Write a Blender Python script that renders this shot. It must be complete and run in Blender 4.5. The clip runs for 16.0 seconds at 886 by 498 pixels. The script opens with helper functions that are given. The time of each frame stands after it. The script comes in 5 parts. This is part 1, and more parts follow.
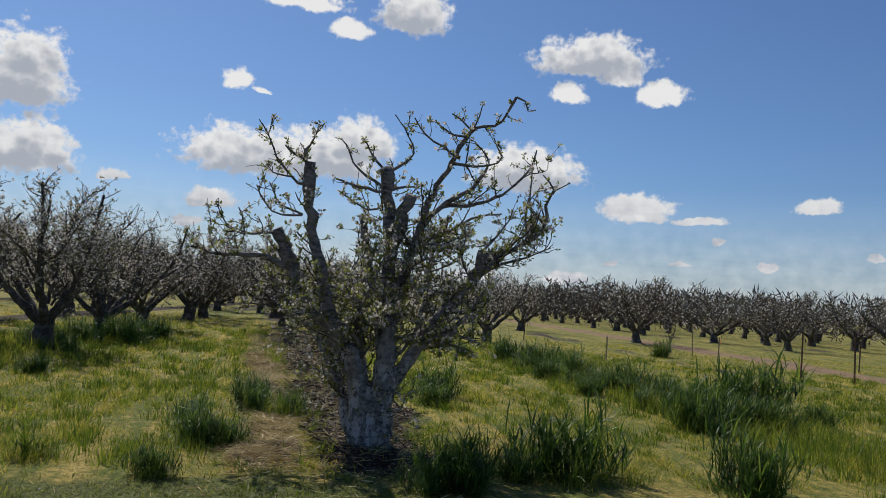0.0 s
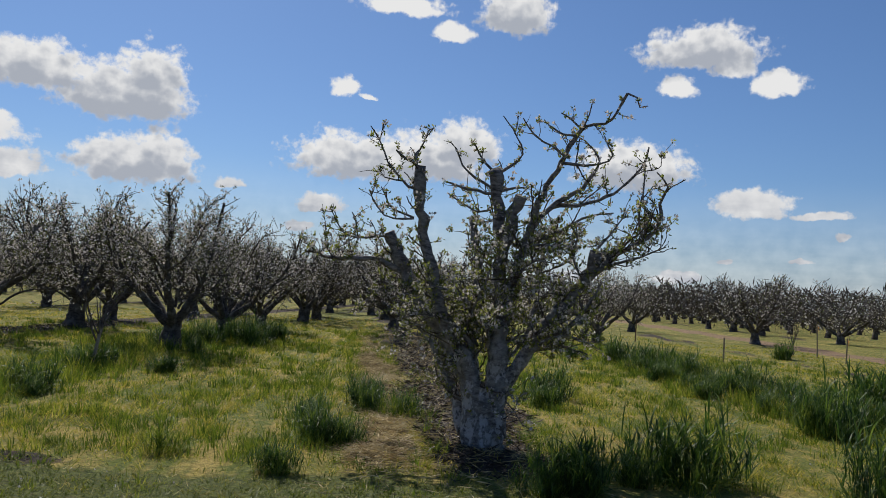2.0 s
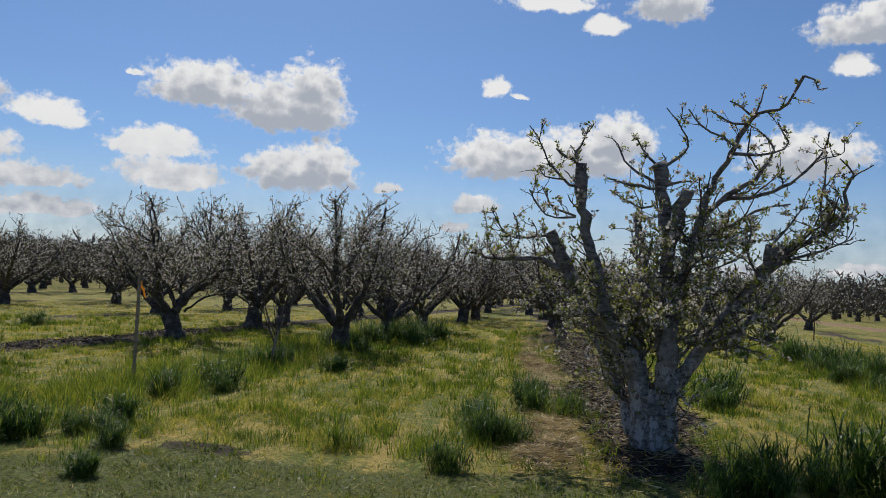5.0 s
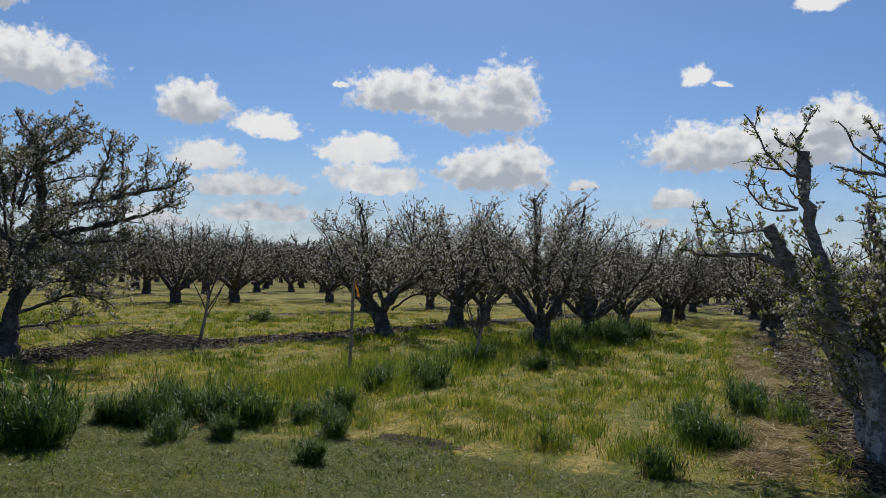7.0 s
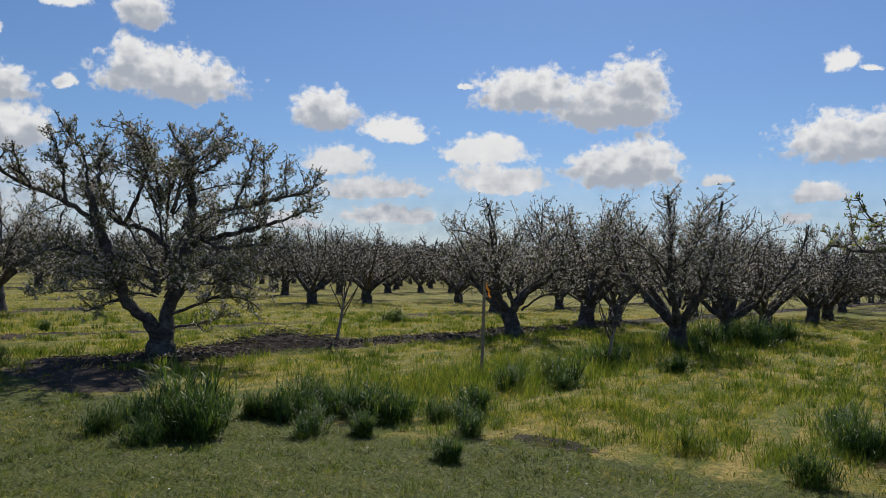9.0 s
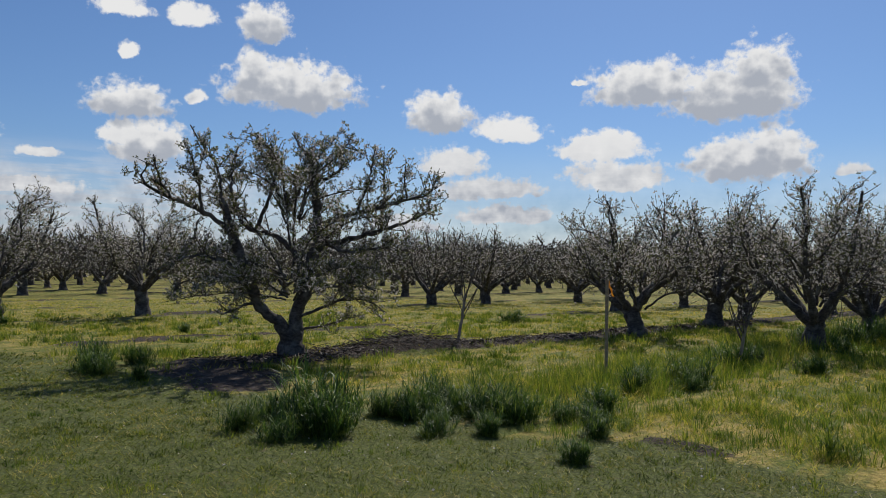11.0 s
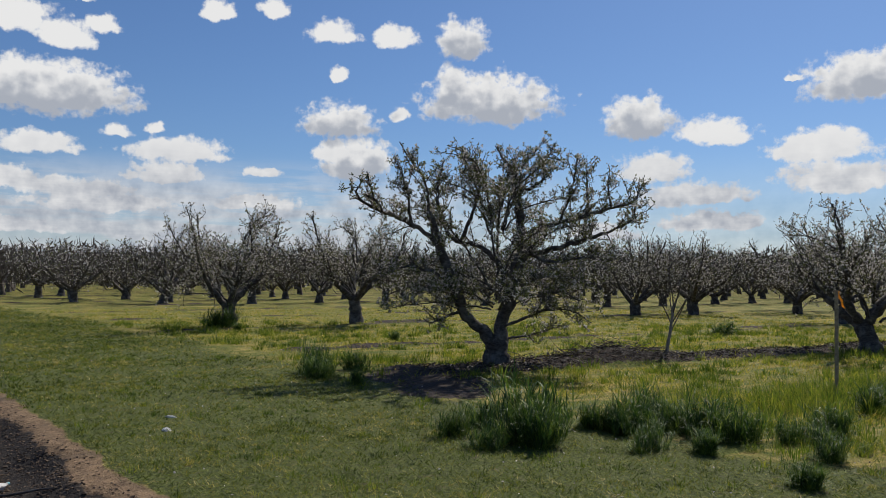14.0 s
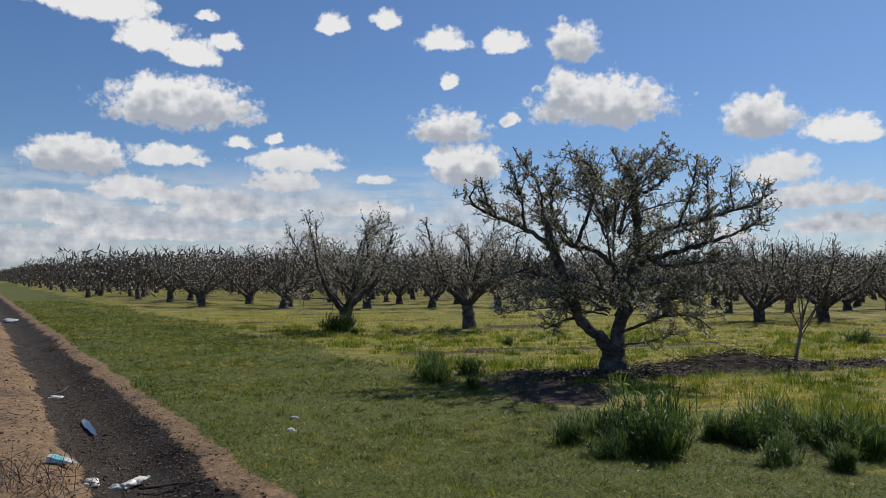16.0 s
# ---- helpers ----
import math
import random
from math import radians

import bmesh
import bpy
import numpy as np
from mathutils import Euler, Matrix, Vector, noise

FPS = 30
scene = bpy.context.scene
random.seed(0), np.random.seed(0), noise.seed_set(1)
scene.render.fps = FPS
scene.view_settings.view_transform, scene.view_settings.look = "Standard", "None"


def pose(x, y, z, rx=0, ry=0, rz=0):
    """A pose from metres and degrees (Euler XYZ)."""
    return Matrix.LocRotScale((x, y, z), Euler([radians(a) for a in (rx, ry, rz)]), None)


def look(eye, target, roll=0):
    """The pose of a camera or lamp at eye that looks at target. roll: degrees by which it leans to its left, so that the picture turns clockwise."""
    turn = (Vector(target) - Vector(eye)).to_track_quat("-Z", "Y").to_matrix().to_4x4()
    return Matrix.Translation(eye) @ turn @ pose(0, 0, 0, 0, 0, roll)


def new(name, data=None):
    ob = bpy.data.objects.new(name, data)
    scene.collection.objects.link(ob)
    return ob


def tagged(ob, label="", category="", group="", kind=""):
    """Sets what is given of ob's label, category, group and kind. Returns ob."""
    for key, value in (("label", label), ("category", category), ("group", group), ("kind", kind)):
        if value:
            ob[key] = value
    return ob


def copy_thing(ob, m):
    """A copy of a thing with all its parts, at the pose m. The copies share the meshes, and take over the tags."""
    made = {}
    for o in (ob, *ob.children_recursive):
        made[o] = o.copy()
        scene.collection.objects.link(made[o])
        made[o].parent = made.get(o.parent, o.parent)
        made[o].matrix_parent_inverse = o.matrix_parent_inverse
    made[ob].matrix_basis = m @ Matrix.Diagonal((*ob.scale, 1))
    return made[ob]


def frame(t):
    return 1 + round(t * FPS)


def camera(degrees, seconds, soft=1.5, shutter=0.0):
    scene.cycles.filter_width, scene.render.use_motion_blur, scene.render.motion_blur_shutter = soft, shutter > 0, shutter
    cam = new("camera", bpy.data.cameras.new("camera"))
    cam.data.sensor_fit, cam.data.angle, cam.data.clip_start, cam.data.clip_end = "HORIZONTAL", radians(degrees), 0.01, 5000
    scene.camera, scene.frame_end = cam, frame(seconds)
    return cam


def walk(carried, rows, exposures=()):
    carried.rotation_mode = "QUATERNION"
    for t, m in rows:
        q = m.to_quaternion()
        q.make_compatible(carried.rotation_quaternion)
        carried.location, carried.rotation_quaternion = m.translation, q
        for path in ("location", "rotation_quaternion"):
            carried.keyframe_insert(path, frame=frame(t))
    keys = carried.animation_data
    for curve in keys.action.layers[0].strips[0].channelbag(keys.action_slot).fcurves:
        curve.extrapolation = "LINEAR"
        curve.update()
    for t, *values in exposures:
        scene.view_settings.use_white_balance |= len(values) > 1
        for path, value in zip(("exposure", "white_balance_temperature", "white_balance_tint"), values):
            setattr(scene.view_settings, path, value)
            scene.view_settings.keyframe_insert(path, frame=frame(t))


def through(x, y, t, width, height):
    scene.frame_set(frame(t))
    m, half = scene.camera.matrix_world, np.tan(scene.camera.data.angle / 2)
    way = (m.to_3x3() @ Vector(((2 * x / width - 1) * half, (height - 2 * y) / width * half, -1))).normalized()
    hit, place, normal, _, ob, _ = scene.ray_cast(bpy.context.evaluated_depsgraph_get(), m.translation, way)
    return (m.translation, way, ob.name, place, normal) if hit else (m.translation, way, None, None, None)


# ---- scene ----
cam = camera(58.3, 16.0, soft=0.7)
ROWS = [
    (0.0, 0.0, 0.0, 1.6, 93.432, -3.995, -0.257),
    (0.5, -0.0119, -0.0002, 1.6, 93.381, -3.826, 1.709),
    (1.0, -0.0291, -0.0012, 1.6, 93.2, -3.845, 4.537),
    (1.5, -0.0325, -0.0015, 1.6, 93.173, -3.647, 5.106),
    (2.0, -0.0465, -0.0031, 1.6, 93.017, -3.545, 7.423),
    (2.5, -0.0574, -0.0047, 1.6, 92.897, -3.501, 9.243),
    (3.0, -0.0718, -0.0074, 1.6, 92.734, -3.248, 11.661),
    (3.5, -0.0836, -0.0101, 1.6, 92.579, -3.147, 13.653),
    (6.0, -0.1499, -0.0337, 1.6, 92.105, -2.392, 25.248),
    (6.5, -0.1752, -0.0469, 1.6, 91.835, -2.368, 29.941),
    (7.0, -0.1897, -0.0558, 1.6, 91.709, -2.202, 32.732),
    (7.5, -0.1973, -0.0609, 1.6, 91.607, -1.914, 34.244),
    (8.0, -0.2108, -0.0705, 1.6, 91.549, -1.857, 36.965),
    (8.5, -0.2234, -0.0805, 1.6, 91.461, -1.79, 39.597),
    (9.0, -0.2339, -0.0895, 1.6, 91.419, -1.688, 41.864),
    (11.5, -0.2799, -0.1397, 1.6, 91.264, -0.43, 53.068),
    (12.0, -0.2909, -0.1552, 1.6, 91.28, -0.259, 56.171),
    (12.5, -0.2984, -0.1669, 1.6, 91.385, -0.308, 58.446),
    (13.0, -0.3027, -0.174, 1.6, 91.68, -0.413, 59.806),
    (13.5, -0.3077, -0.183, 1.6, 91.823, -0.351, 61.489),
    (14.0, -0.3161, -0.1995, 1.6, 91.844, -0.44, 64.518),
    (14.5, -0.3171, -0.2017, 1.6, 92.018, -0.21, 64.923),
    (15.0, -0.3242, -0.2179, 1.6, 92.093, -0.22, 67.819),
    (15.5, -0.3305, -0.2344, 1.6, 92.131, -0.155, 70.708),
    (16.0, -0.334, -0.2449, 1.6, 92.159, -0.338, 72.519),
]
walk(cam, [(t, pose(x, y, z, rx, ry, rz)) for t, x, y, z, rx, ry, rz in ROWS], exposures=[(0.0, 0.0), (16.0, 0.0)])

# ---------------------------------------------------------------- node helpers
SUN_AZ, SUN_EL = -32.0, 48.0
SKY_POWER, CLOUD_LIGHT, SUN_POWER = 0.072, 0.80, 4.3


def node(tree, kind, *inputs, **settings):
    """A shader node; inputs by order: a value, or an output socket to link."""
    n = tree.nodes.new(kind)
    for key, value in settings.items():
        setattr(n, key, value)
    for i, value in enumerate(inputs):
        if value is None:
            continue
        if isinstance(value, bpy.types.NodeSocket):
            tree.links.new(value, n.inputs[i])
        else:
            n.inputs[i].default_value = value
    return n


def maths(tree, op, *inputs, clamp=False):
    return node(tree, "ShaderNodeMath", *inputs, operation=op, use_clamp=clamp).outputs[0]


def vecs(tree, op, *inputs):
    n = node(tree, "ShaderNodeVectorMath", *inputs, operation=op)
    return n.outputs[1] if op in ("LENGTH", "DOT_PRODUCT") else n.outputs[0]


def span(tree, value, lo, hi, to_lo=0.0, to_hi=1.0):
    n = node(tree, "ShaderNodeMapRange", value, lo, hi, to_lo, to_hi, interpolation_type="SMOOTHSTEP")
    return n.outputs[0]


def noise_tex(tree, coord, scale, detail=4.0, rough=0.55, colour=False):
    n = tree.nodes.new("ShaderNodeTexNoise")
    tree.links.new(coord, n.inputs["Vector"])
    n.inputs["Scale"].default_value = scale
    n.inputs["Detail"].default_value = detail
    n.inputs["Roughness"].default_value = rough
    return n.outputs["Color" if colour else "Fac"]


def mixed(tree, fac, a, b, blend="MIX"):
    n = tree.nodes.new("ShaderNodeMix")
    n.data_type, n.blend_type = "RGBA", blend
    for socket, value in ((n.inputs["Factor"], fac), (n.inputs[6], a), (n.inputs[7], b)):
        if isinstance(value, bpy.types.NodeSocket):
            tree.links.new(value, socket)
        else:
            socket.default_value = value
    return n.outputs[2]


def rgb(r, g, b):
    return (r, g, b, 1.0)


# ---------------------------------------------------------------- sky, clouds and sun
# clouds: azimuth (right of +y), elevation, half width and half height, in degrees
CLOUDS_WEST = [
    (-99.9, 5.1, 1.9, 0.5), (-97.9, 3.8, 2.0, 0.7), (-97.6, 7.6, 3.4, 1.2), (-96.3, 17.5, 4.2, 1.0), (-95.1, 2.8, 6.9, 0.6),
    (-94.1, 5.9, 2.8, 0.8), (-92.9, 15.9, 2.2, 1.0), (-92.8, 12.4, 2.5, 1.0), (-92.0, 8.1, 3.0, 0.7), (-91.0, 11.4, 5.5, 1.6),
    (-90.3, 15.0, 1.9, 0.9), (-89.4, 5.4, 4.1, 0.7), (-89.4, 17.6, 0.7, 0.3), (-87.9, 4.5, 5.7, 0.6), (-87.9, 16.0, 1.2, 0.6),
    (-87.0, 9.2, 1.2, 0.4), (-84.6, 9.7, 0.8, 0.4), (-84.0, 6.5, 3.1, 0.8), (-83.1, 8.1, 4.0, 0.8), (-80.6, 17.6, 1.2, 0.7),
]
CLOUDS_SOUTH = [
    (-78.0, 4.8, 3.6, 0.6), (-77.5, 7.0, 1.3, 0.4), (-76.7, 18.1, 1.1, 0.7), (-72.6, 16.7, 1.8, 0.8), (-72.3, 8.5, 1.3, 0.9),
    (-72.3, 13.9, 0.7, 0.5), (-72.1, 10.5, 2.9, 1.2), (-70.7, 7.8, 2.8, 1.4), (-68.1, 16.5, 1.8, 0.7), (-67.7, 11.2, 0.7, 0.5),
    (-63.9, 13.0, 1.8, 1.4), (-63.3, 16.2, 1.9, 1.3), (-61.3, 12.0, 5.4, 1.7), (-53.4, 2.9, 3.1, 0.6), (-50.7, 10.6, 2.7, 1.3),
    (-49.6, 7.3, 2.7, 1.0), (-47.1, 5.4, 4.4, 0.8), (-45.8, 3.6, 4.1, 0.7), (-45.7, 9.6, 2.9, 0.9), (-40.7, 13.0, 0.6, 0.2),
]
CLOUDS_MIDDLE = [
    (-39.1, 8.3, 3.2, 1.0), (-38.9, 8.2, 3.2, 1.0), (-38.1, 6.4, 3.7, 1.0), (-37.7, 6.2, 3.8, 1.0), (-36.0, 12.3, 4.4, 1.5),
    (-30.3, 11.3, 4.7, 1.8), (-29.4, 7.1, 4.3, 1.6), (-28.7, 13.1, 2.3, 1.4), (-28.6, 11.9, 2.7, 2.3), (-27.7, 7.4, 2.7, 1.7),
    (-23.1, 6.4, 1.1, 0.4), (-22.9, 6.4, 1.0, 0.3), (-17.9, 3.8, 1.4, 0.4), (-17.8, 3.8, 1.3, 0.3), (-16.8, 5.4, 2.0, 0.6),
    (-16.6, 5.5, 1.9, 0.7), (-15.5, 13.8, 1.2, 0.7), (-14.6, 8.7, 5.0, 1.6), (-13.8, 13.4, 0.9, 0.2), (-11.6, 19.7, 3.8, 0.7),
]
CLOUDS_EAST = [
    (-9.5, 9.0, 5.2, 1.7), (-7.8, 18.1, 1.6, 0.7), (-6.4, 10.2, 3.0, 1.5), (-3.2, 19.5, 2.9, 1.7), (2.4, 1.6, 2.4, 0.4),
    (5.6, 9.0, 4.5, 1.6), (8.3, 14.7, 1.5, 0.7), (8.9, 1.8, 2.4, 0.4), (10.0, 17.0, 4.5, 1.4), (11.8, 3.1, 0.7, 0.2),
    (12.0, 16.0, 1.8, 0.8), (13.5, 6.8, 3.1, 0.9), (14.9, 14.8, 1.8, 0.9), (16.6, 3.3, 0.8, 0.2), (17.9, 6.3, 1.9, 0.3),
    (19.1, 4.9, 0.6, 0.3), (22.5, 3.4, 0.8, 0.3), (25.3, 7.4, 1.8, 0.5), (28.8, 4.3, 0.6, 0.3),
]


def build_sky():
    world = bpy.data.worlds.new("sky")
    scene.world = world
    world.use_nodes = True
    t = world.node_tree
    t.nodes.clear()
    out = t.nodes.new("ShaderNodeOutputWorld")
    sky = t.nodes.new("ShaderNodeTexSky")
    sky.sky_type, sky.sun_disc = "NISHITA", False
    sky.sun_elevation, sky.sun_rotation = radians(SUN_EL), radians(SUN_AZ)
    sky.air_density, sky.dust_density, sky.ozone_density = 1.0, 0.45, 4.6
    way = node(t, "ShaderNodeTexCoord").outputs["Generated"]
    parts = node(t, "ShaderNodeSeparateXYZ", way).outputs
    az = maths(t, "MULTIPLY", maths(t, "ARCTAN2", parts[0], parts[1]), 180 / math.pi)
    el = maths(t, "MULTIPLY", maths(t, "ARCSINE", parts[2]), 180 / math.pi)
    flat = node(t, "ShaderNodeCombineXYZ", az, el, 0.0).outputs[0]
    # billows: bend the outlines at two scales
    big = vecs(t, "SUBTRACT", noise_tex(t, flat, 0.40, 2.0, 0.5, True), (0.5, 0.5, 0.5))
    small = vecs(t, "SUBTRACT", noise_tex(t, flat, 1.5, 3.0, 0.5, True), (0.5, 0.5, 0.5))
    bent = vecs(t, "MULTIPLY_ADD", big, (1.5, 0.8, 0.0), flat)
    bent = vecs(t, "MULTIPLY_ADD", small, (0.55, 0.42, 0.0), bent)
    near, base = None, None
    for a, e, w, h in CLOUDS_WEST + CLOUDS_SOUTH + CLOUDS_MIDDLE + CLOUDS_EAST:
        w, h = w * 1.02, h * 1.06
        local = vecs(t, "MULTIPLY_ADD", bent, (1 / w, 1 / h, 0.0), (-a / w, -e / h, 0.0))
        # flatter underneath than on top
        local = vecs(t, "MULTIPLY_ADD", vecs(t, "ABSOLUTE", local), (0.0, -0.3, 0.0), local)
        d = vecs(t, "LENGTH", local)
        near = d if near is None else maths(t, "SMOOTH_MIN", near, d, 0.25)
        if h > 1.25:
            low = vecs(t, "LENGTH", vecs(t, "MULTIPLY_ADD", local, (0.85, 1.0, 0.0), (0.0, 0.45, 0.0)))
            base = low if base is None else maths(t, "MINIMUM", base, low)
    # heaped billows along the outline
    puff = t.nodes.new("ShaderNodeTexVoronoi")
    puff.feature, puff.inputs["Scale"].default_value, puff.inputs["Smoothness"].default_value = "SMOOTH_F1", 1.15, 0.35
    t.links.new(vecs(t, "MULTIPLY", bent, (0.8, 1.15, 1.0)), puff.inputs["Vector"])
    lobe = maths(t, "SUBTRACT", puff.outputs["Distance"], 0.42)
    fine = maths(t, "SUBTRACT", noise_tex(t, flat, 2.6, 4.0, 0.55), 0.5)
    edge = maths(t, "MULTIPLY_ADD", fine, -0.65, maths(t, "MULTIPLY_ADD", lobe, 0.45, near))
    cover = span(t, edge, 1.10, 0.70)
    # thin layered bank low in the west
    layers = noise_tex(t, vecs(t, "MULTIPLY", flat, (0.10, 0.75, 1.0)), 1.0, 6.0, 0.6)
    bank = maths(t, "MULTIPLY", span(t, az, -42.0, -78.0), maths(t, "MULTIPLY", span(t, el, 8.5, 4.5), span(t, layers, 0.30, 0.56)))
    haze = maths(t, "MULTIPLY", span(t, el, 9.0, 0.0), 0.5)
    cover = maths(t, "MAXIMUM", cover, maths(t, "MULTIPLY", bank, 0.92))
    cover = maths(t, "MAXIMUM", cover, haze)
    body = maths(t, "SUBTRACT", noise_tex(t, flat, 0.9, 3.0, 0.5), 0.5)
    deep = maths(t, "MULTIPLY_ADD", body, -1.3, maths(t, "MULTIPLY_ADD", lobe, 0.6, base))
    grey = maths(t, "MULTIPLY", span(t, deep, 1.25, 0.3), 0.95)
    # clouds low over the horizon stand one behind the other, greyer
    heap = maths(t, "MULTIPLY_ADD", body, 1.6, maths(t, "MULTIPLY", maths(t, "SUBTRACT", layers, 0.5), 1.4))
    grey = maths(t, "MAXIMUM", grey, maths(t, "MULTIPLY", span(t, el, 10.5, 4.0), maths(t, "ADD", heap, 0.62)), clamp=True)
    tint = mixed(t, grey, rgb(1.0, 1.0, 1.0), rgb(0.46, 0.50, 0.58))
    air = mixed(t, 1.0, sky.outputs[0], rgb(0.78, 0.94, 1.15), "MULTIPLY")
    blue = node(t, "ShaderNodeBackground", air, SKY_POWER).outputs[0]
    white = node(t, "ShaderNodeBackground", tint, CLOUD_LIGHT).outputs[0]
    both = node(t, "ShaderNodeMixShader", cover, blue, white).outputs[0]
    t.links.new(both, out.inputs[0])


build_sky()
sun = new("sun", bpy.data.lights.new("sun", "SUN"))
sun.data.energy, sun.data.angle, sun.data.color = SUN_POWER, radians(0.53), (1.0, 0.94, 0.85)
toward = Vector((math.sin(radians(SUN_AZ)) * math.cos(radians(SUN_EL)), math.cos(radians(SUN_AZ)) * math.cos(radians(SUN_EL)), math.sin(radians(SUN_EL))))
sun.matrix_world = look(toward * 50, (0, 0, 0))


# ---------------------------------------------------------------- materials
def material(name):
    m = bpy.data.materials.new(name)
    m.use_nodes = True
    t = m.node_tree
    t.nodes.clear()
    return m, t, t.nodes.new("ShaderNodeOutputMaterial")


def surface(t, out, colour, rough=0.8, height=None, strength=0.4, distance=0.02):
    b = t.nodes.new("ShaderNodeBsdfPrincipled")
    for key, value in (("Base Color", colour), ("Roughness", rough)):
        if isinstance(value, bpy.types.NodeSocket):
            t.links.new(value, b.inputs[key])
        else:
            b.inputs[key].default_value = value
    b.inputs["Specular IOR Level"].default_value = 0.3
    if height is not None:
        bump = t.nodes.new("ShaderNodeBump")
        bump.inputs["Strength"].default_value, bump.inputs["Distance"].default_value = strength, distance
        t.links.new(height, bump.inputs["Height"])
        t.links.new(bump.outputs[0], b.inputs["Normal"])
    t.links.new(b.outputs[0], out.inputs[0])
    return b


def coords(t):
    return node(t, "ShaderNodeTexCoord").outputs["Object"]


def attribute(t, name):
    n = t.nodes.new("ShaderNodeAttribute")
    n.attribute_name = name
    return n.outputs["Fac"]


def bark_material(name, dark, light, white=0.0):
    m, t, out = material(name)
    p = coords(t)
    rings = noise_tex(t, vecs(t, "MULTIPLY", p, (14.0, 14.0, 30.0)), 1.0, 6.0, 0.65)
    blotch = noise_tex(t, p, 5.0, 3.0, 0.6)
    c = mixed(t, span(t, rings, 0.3, 0.7), dark, light)
    c = mixed(t, span(t, blotch, 0.45, 0.7), c, mixed(t, 0.5, c, rgb(0.26, 0.25, 0.22)))
    if white:
        worn = noise_tex(t, vecs(t, "MULTIPLY", p, (7.0, 7.0, 4.0)), 1.5, 6.0, 0.7)
        # pale coat: whitewash on the trunk, painted-in light on the limbs above
        mask = maths(t, "MULTIPLY", span(t, worn, 0.50, 0.56), attribute(t, "paint"))
        c = mixed(t, maths(t, "MULTIPLY", mask, white), c, rgb(0.46, 0.455, 0.445))
    surface(t, out, c, 0.9, rings, 0.7, 0.02)
    return m


def leaf_material(name, low, high, through=0.45, rough=0.55):
    m, t, out = material(name)
    pick = node(t, "ShaderNodeNewGeometry").outputs["Random Per Island"]
    c = mixed(t, pick, low, high)
    b = surface(t, out, c, rough)
    thin = node(t, "ShaderNodeBsdfTranslucent", c).outputs[0]
    t.links.new(node(t, "ShaderNodeMixShader", through, b.outputs[0], thin).outputs[0], out.inputs[0])
    return m


def grass_material(name, stops, through=0.4, gloss=0.22):
    """Blades: a ramp of colours picked blade by blade, shifted in broad patches."""
    m, t, out = material(name)
    pick = node(t, "ShaderNodeNewGeometry").outputs["Random Per Island"]
    drift = noise_tex(t, coords(t), 0.6, 3.0, 0.6)
    spot = noise_tex(t, coords(t), 4.5, 3.0, 0.6)
    fac = maths(t, "MULTIPLY_ADD", maths(t, "SUBTRACT", drift, 0.5), 1.3, maths(t, "MULTIPLY_ADD", pick, 0.6, 0.2))
    fac = maths(t, "MULTIPLY_ADD", maths(t, "SUBTRACT", spot, 0.5), 1.8, fac, clamp=True)
    ramp = t.nodes.new("ShaderNodeValToRGB")
    t.links.new(fac, ramp.inputs[0])
    while len(ramp.color_ramp.elements) < len(stops):
        ramp.color_ramp.elements.new(0.5)
    for el, (pos, col) in zip(ramp.color_ramp.elements, stops):
        el.position, el.color = pos, rgb(*col)
    b = surface(t, out, ramp.outputs[0], 0.5)
    b.inputs["Specular IOR Level"].default_value = gloss
    thin = node(t, "ShaderNodeBsdfTranslucent", ramp.outputs[0]).outputs[0]
    t.links.new(node(t, "ShaderNodeMixShader", through, b.outputs[0], thin).outputs[0], out.inputs[0])
    return m


BARK = bark_material("old_bark", rgb(0.03, 0.026, 0.024), rgb(0.10, 0.088, 0.08))
BARK_PALE = bark_material("whitewashed_bark", rgb(0.05, 0.047, 0.044), rgb(0.27, 0.26, 0.25), 0.7)
TWIG = bark_material("twig_bark", rgb(0.04, 0.032, 0.027), rgb(0.115, 0.093, 0.078))
LEAF = leaf_material("young_leaf", rgb(0.05, 0.065, 0.018), rgb(0.25, 0.26, 0.08), 0.28)
LEAF_FRESH = leaf_material("fresh_leaf", rgb(0.07, 0.10, 0.018), rgb(0.36, 0.38, 0.085), 0.5)
BLOSSOM = leaf_material("blossom", rgb(0.42, 0.37, 0.33), rgb(0.74, 0.70, 0.65), 0.4)
TALL = grass_material("tall_grass", [(0.0, (0.022, 0.052, 0.012)), (0.5, (0.06, 0.12, 0.018)), (1.0, (0.24, 0.30, 0.045))], 0.42, gloss=0.35)
MEADOW = grass_material("meadow_grass", [(0.0, (0.08, 0.13, 0.012)), (0.35, (0.23, 0.27, 0.02)), (0.62, (0.47, 0.40, 0.05)), (1.0, (0.68, 0.53, 0.17))], 0.5)
LAWN = grass_material("short_grass", [(0.0, (0.035, 0.058, 0.008)), (0.45, (0.12, 0.155, 0.02)), (0.75, (0.25, 0.25, 0.042)), (1.0, (0.46, 0.38, 0.11))], 0.5)
CLUMP = grass_material("clump_grass", [(0.0, (0.04, 0.08, 0.010)), (0.5, (0.13, 0.19, 0.018)), (1.0, (0.40, 0.40, 0.05))], 0.5, gloss=0.3)
MULCH = grass_material("dark_mulch", [(0.0, (0.012, 0.009, 0.007)), (0.5, (0.045, 0.031, 0.022)), (1.0, (0.14, 0.10, 0.065))], 0.0)
STRAW = grass_material("dry_straw", [(0.0, (0.16, 0.11, 0.055)), (0.5, (0.48, 0.37, 0.17)), (1.0, (0.70, 0.58, 0.32))], 0.15)


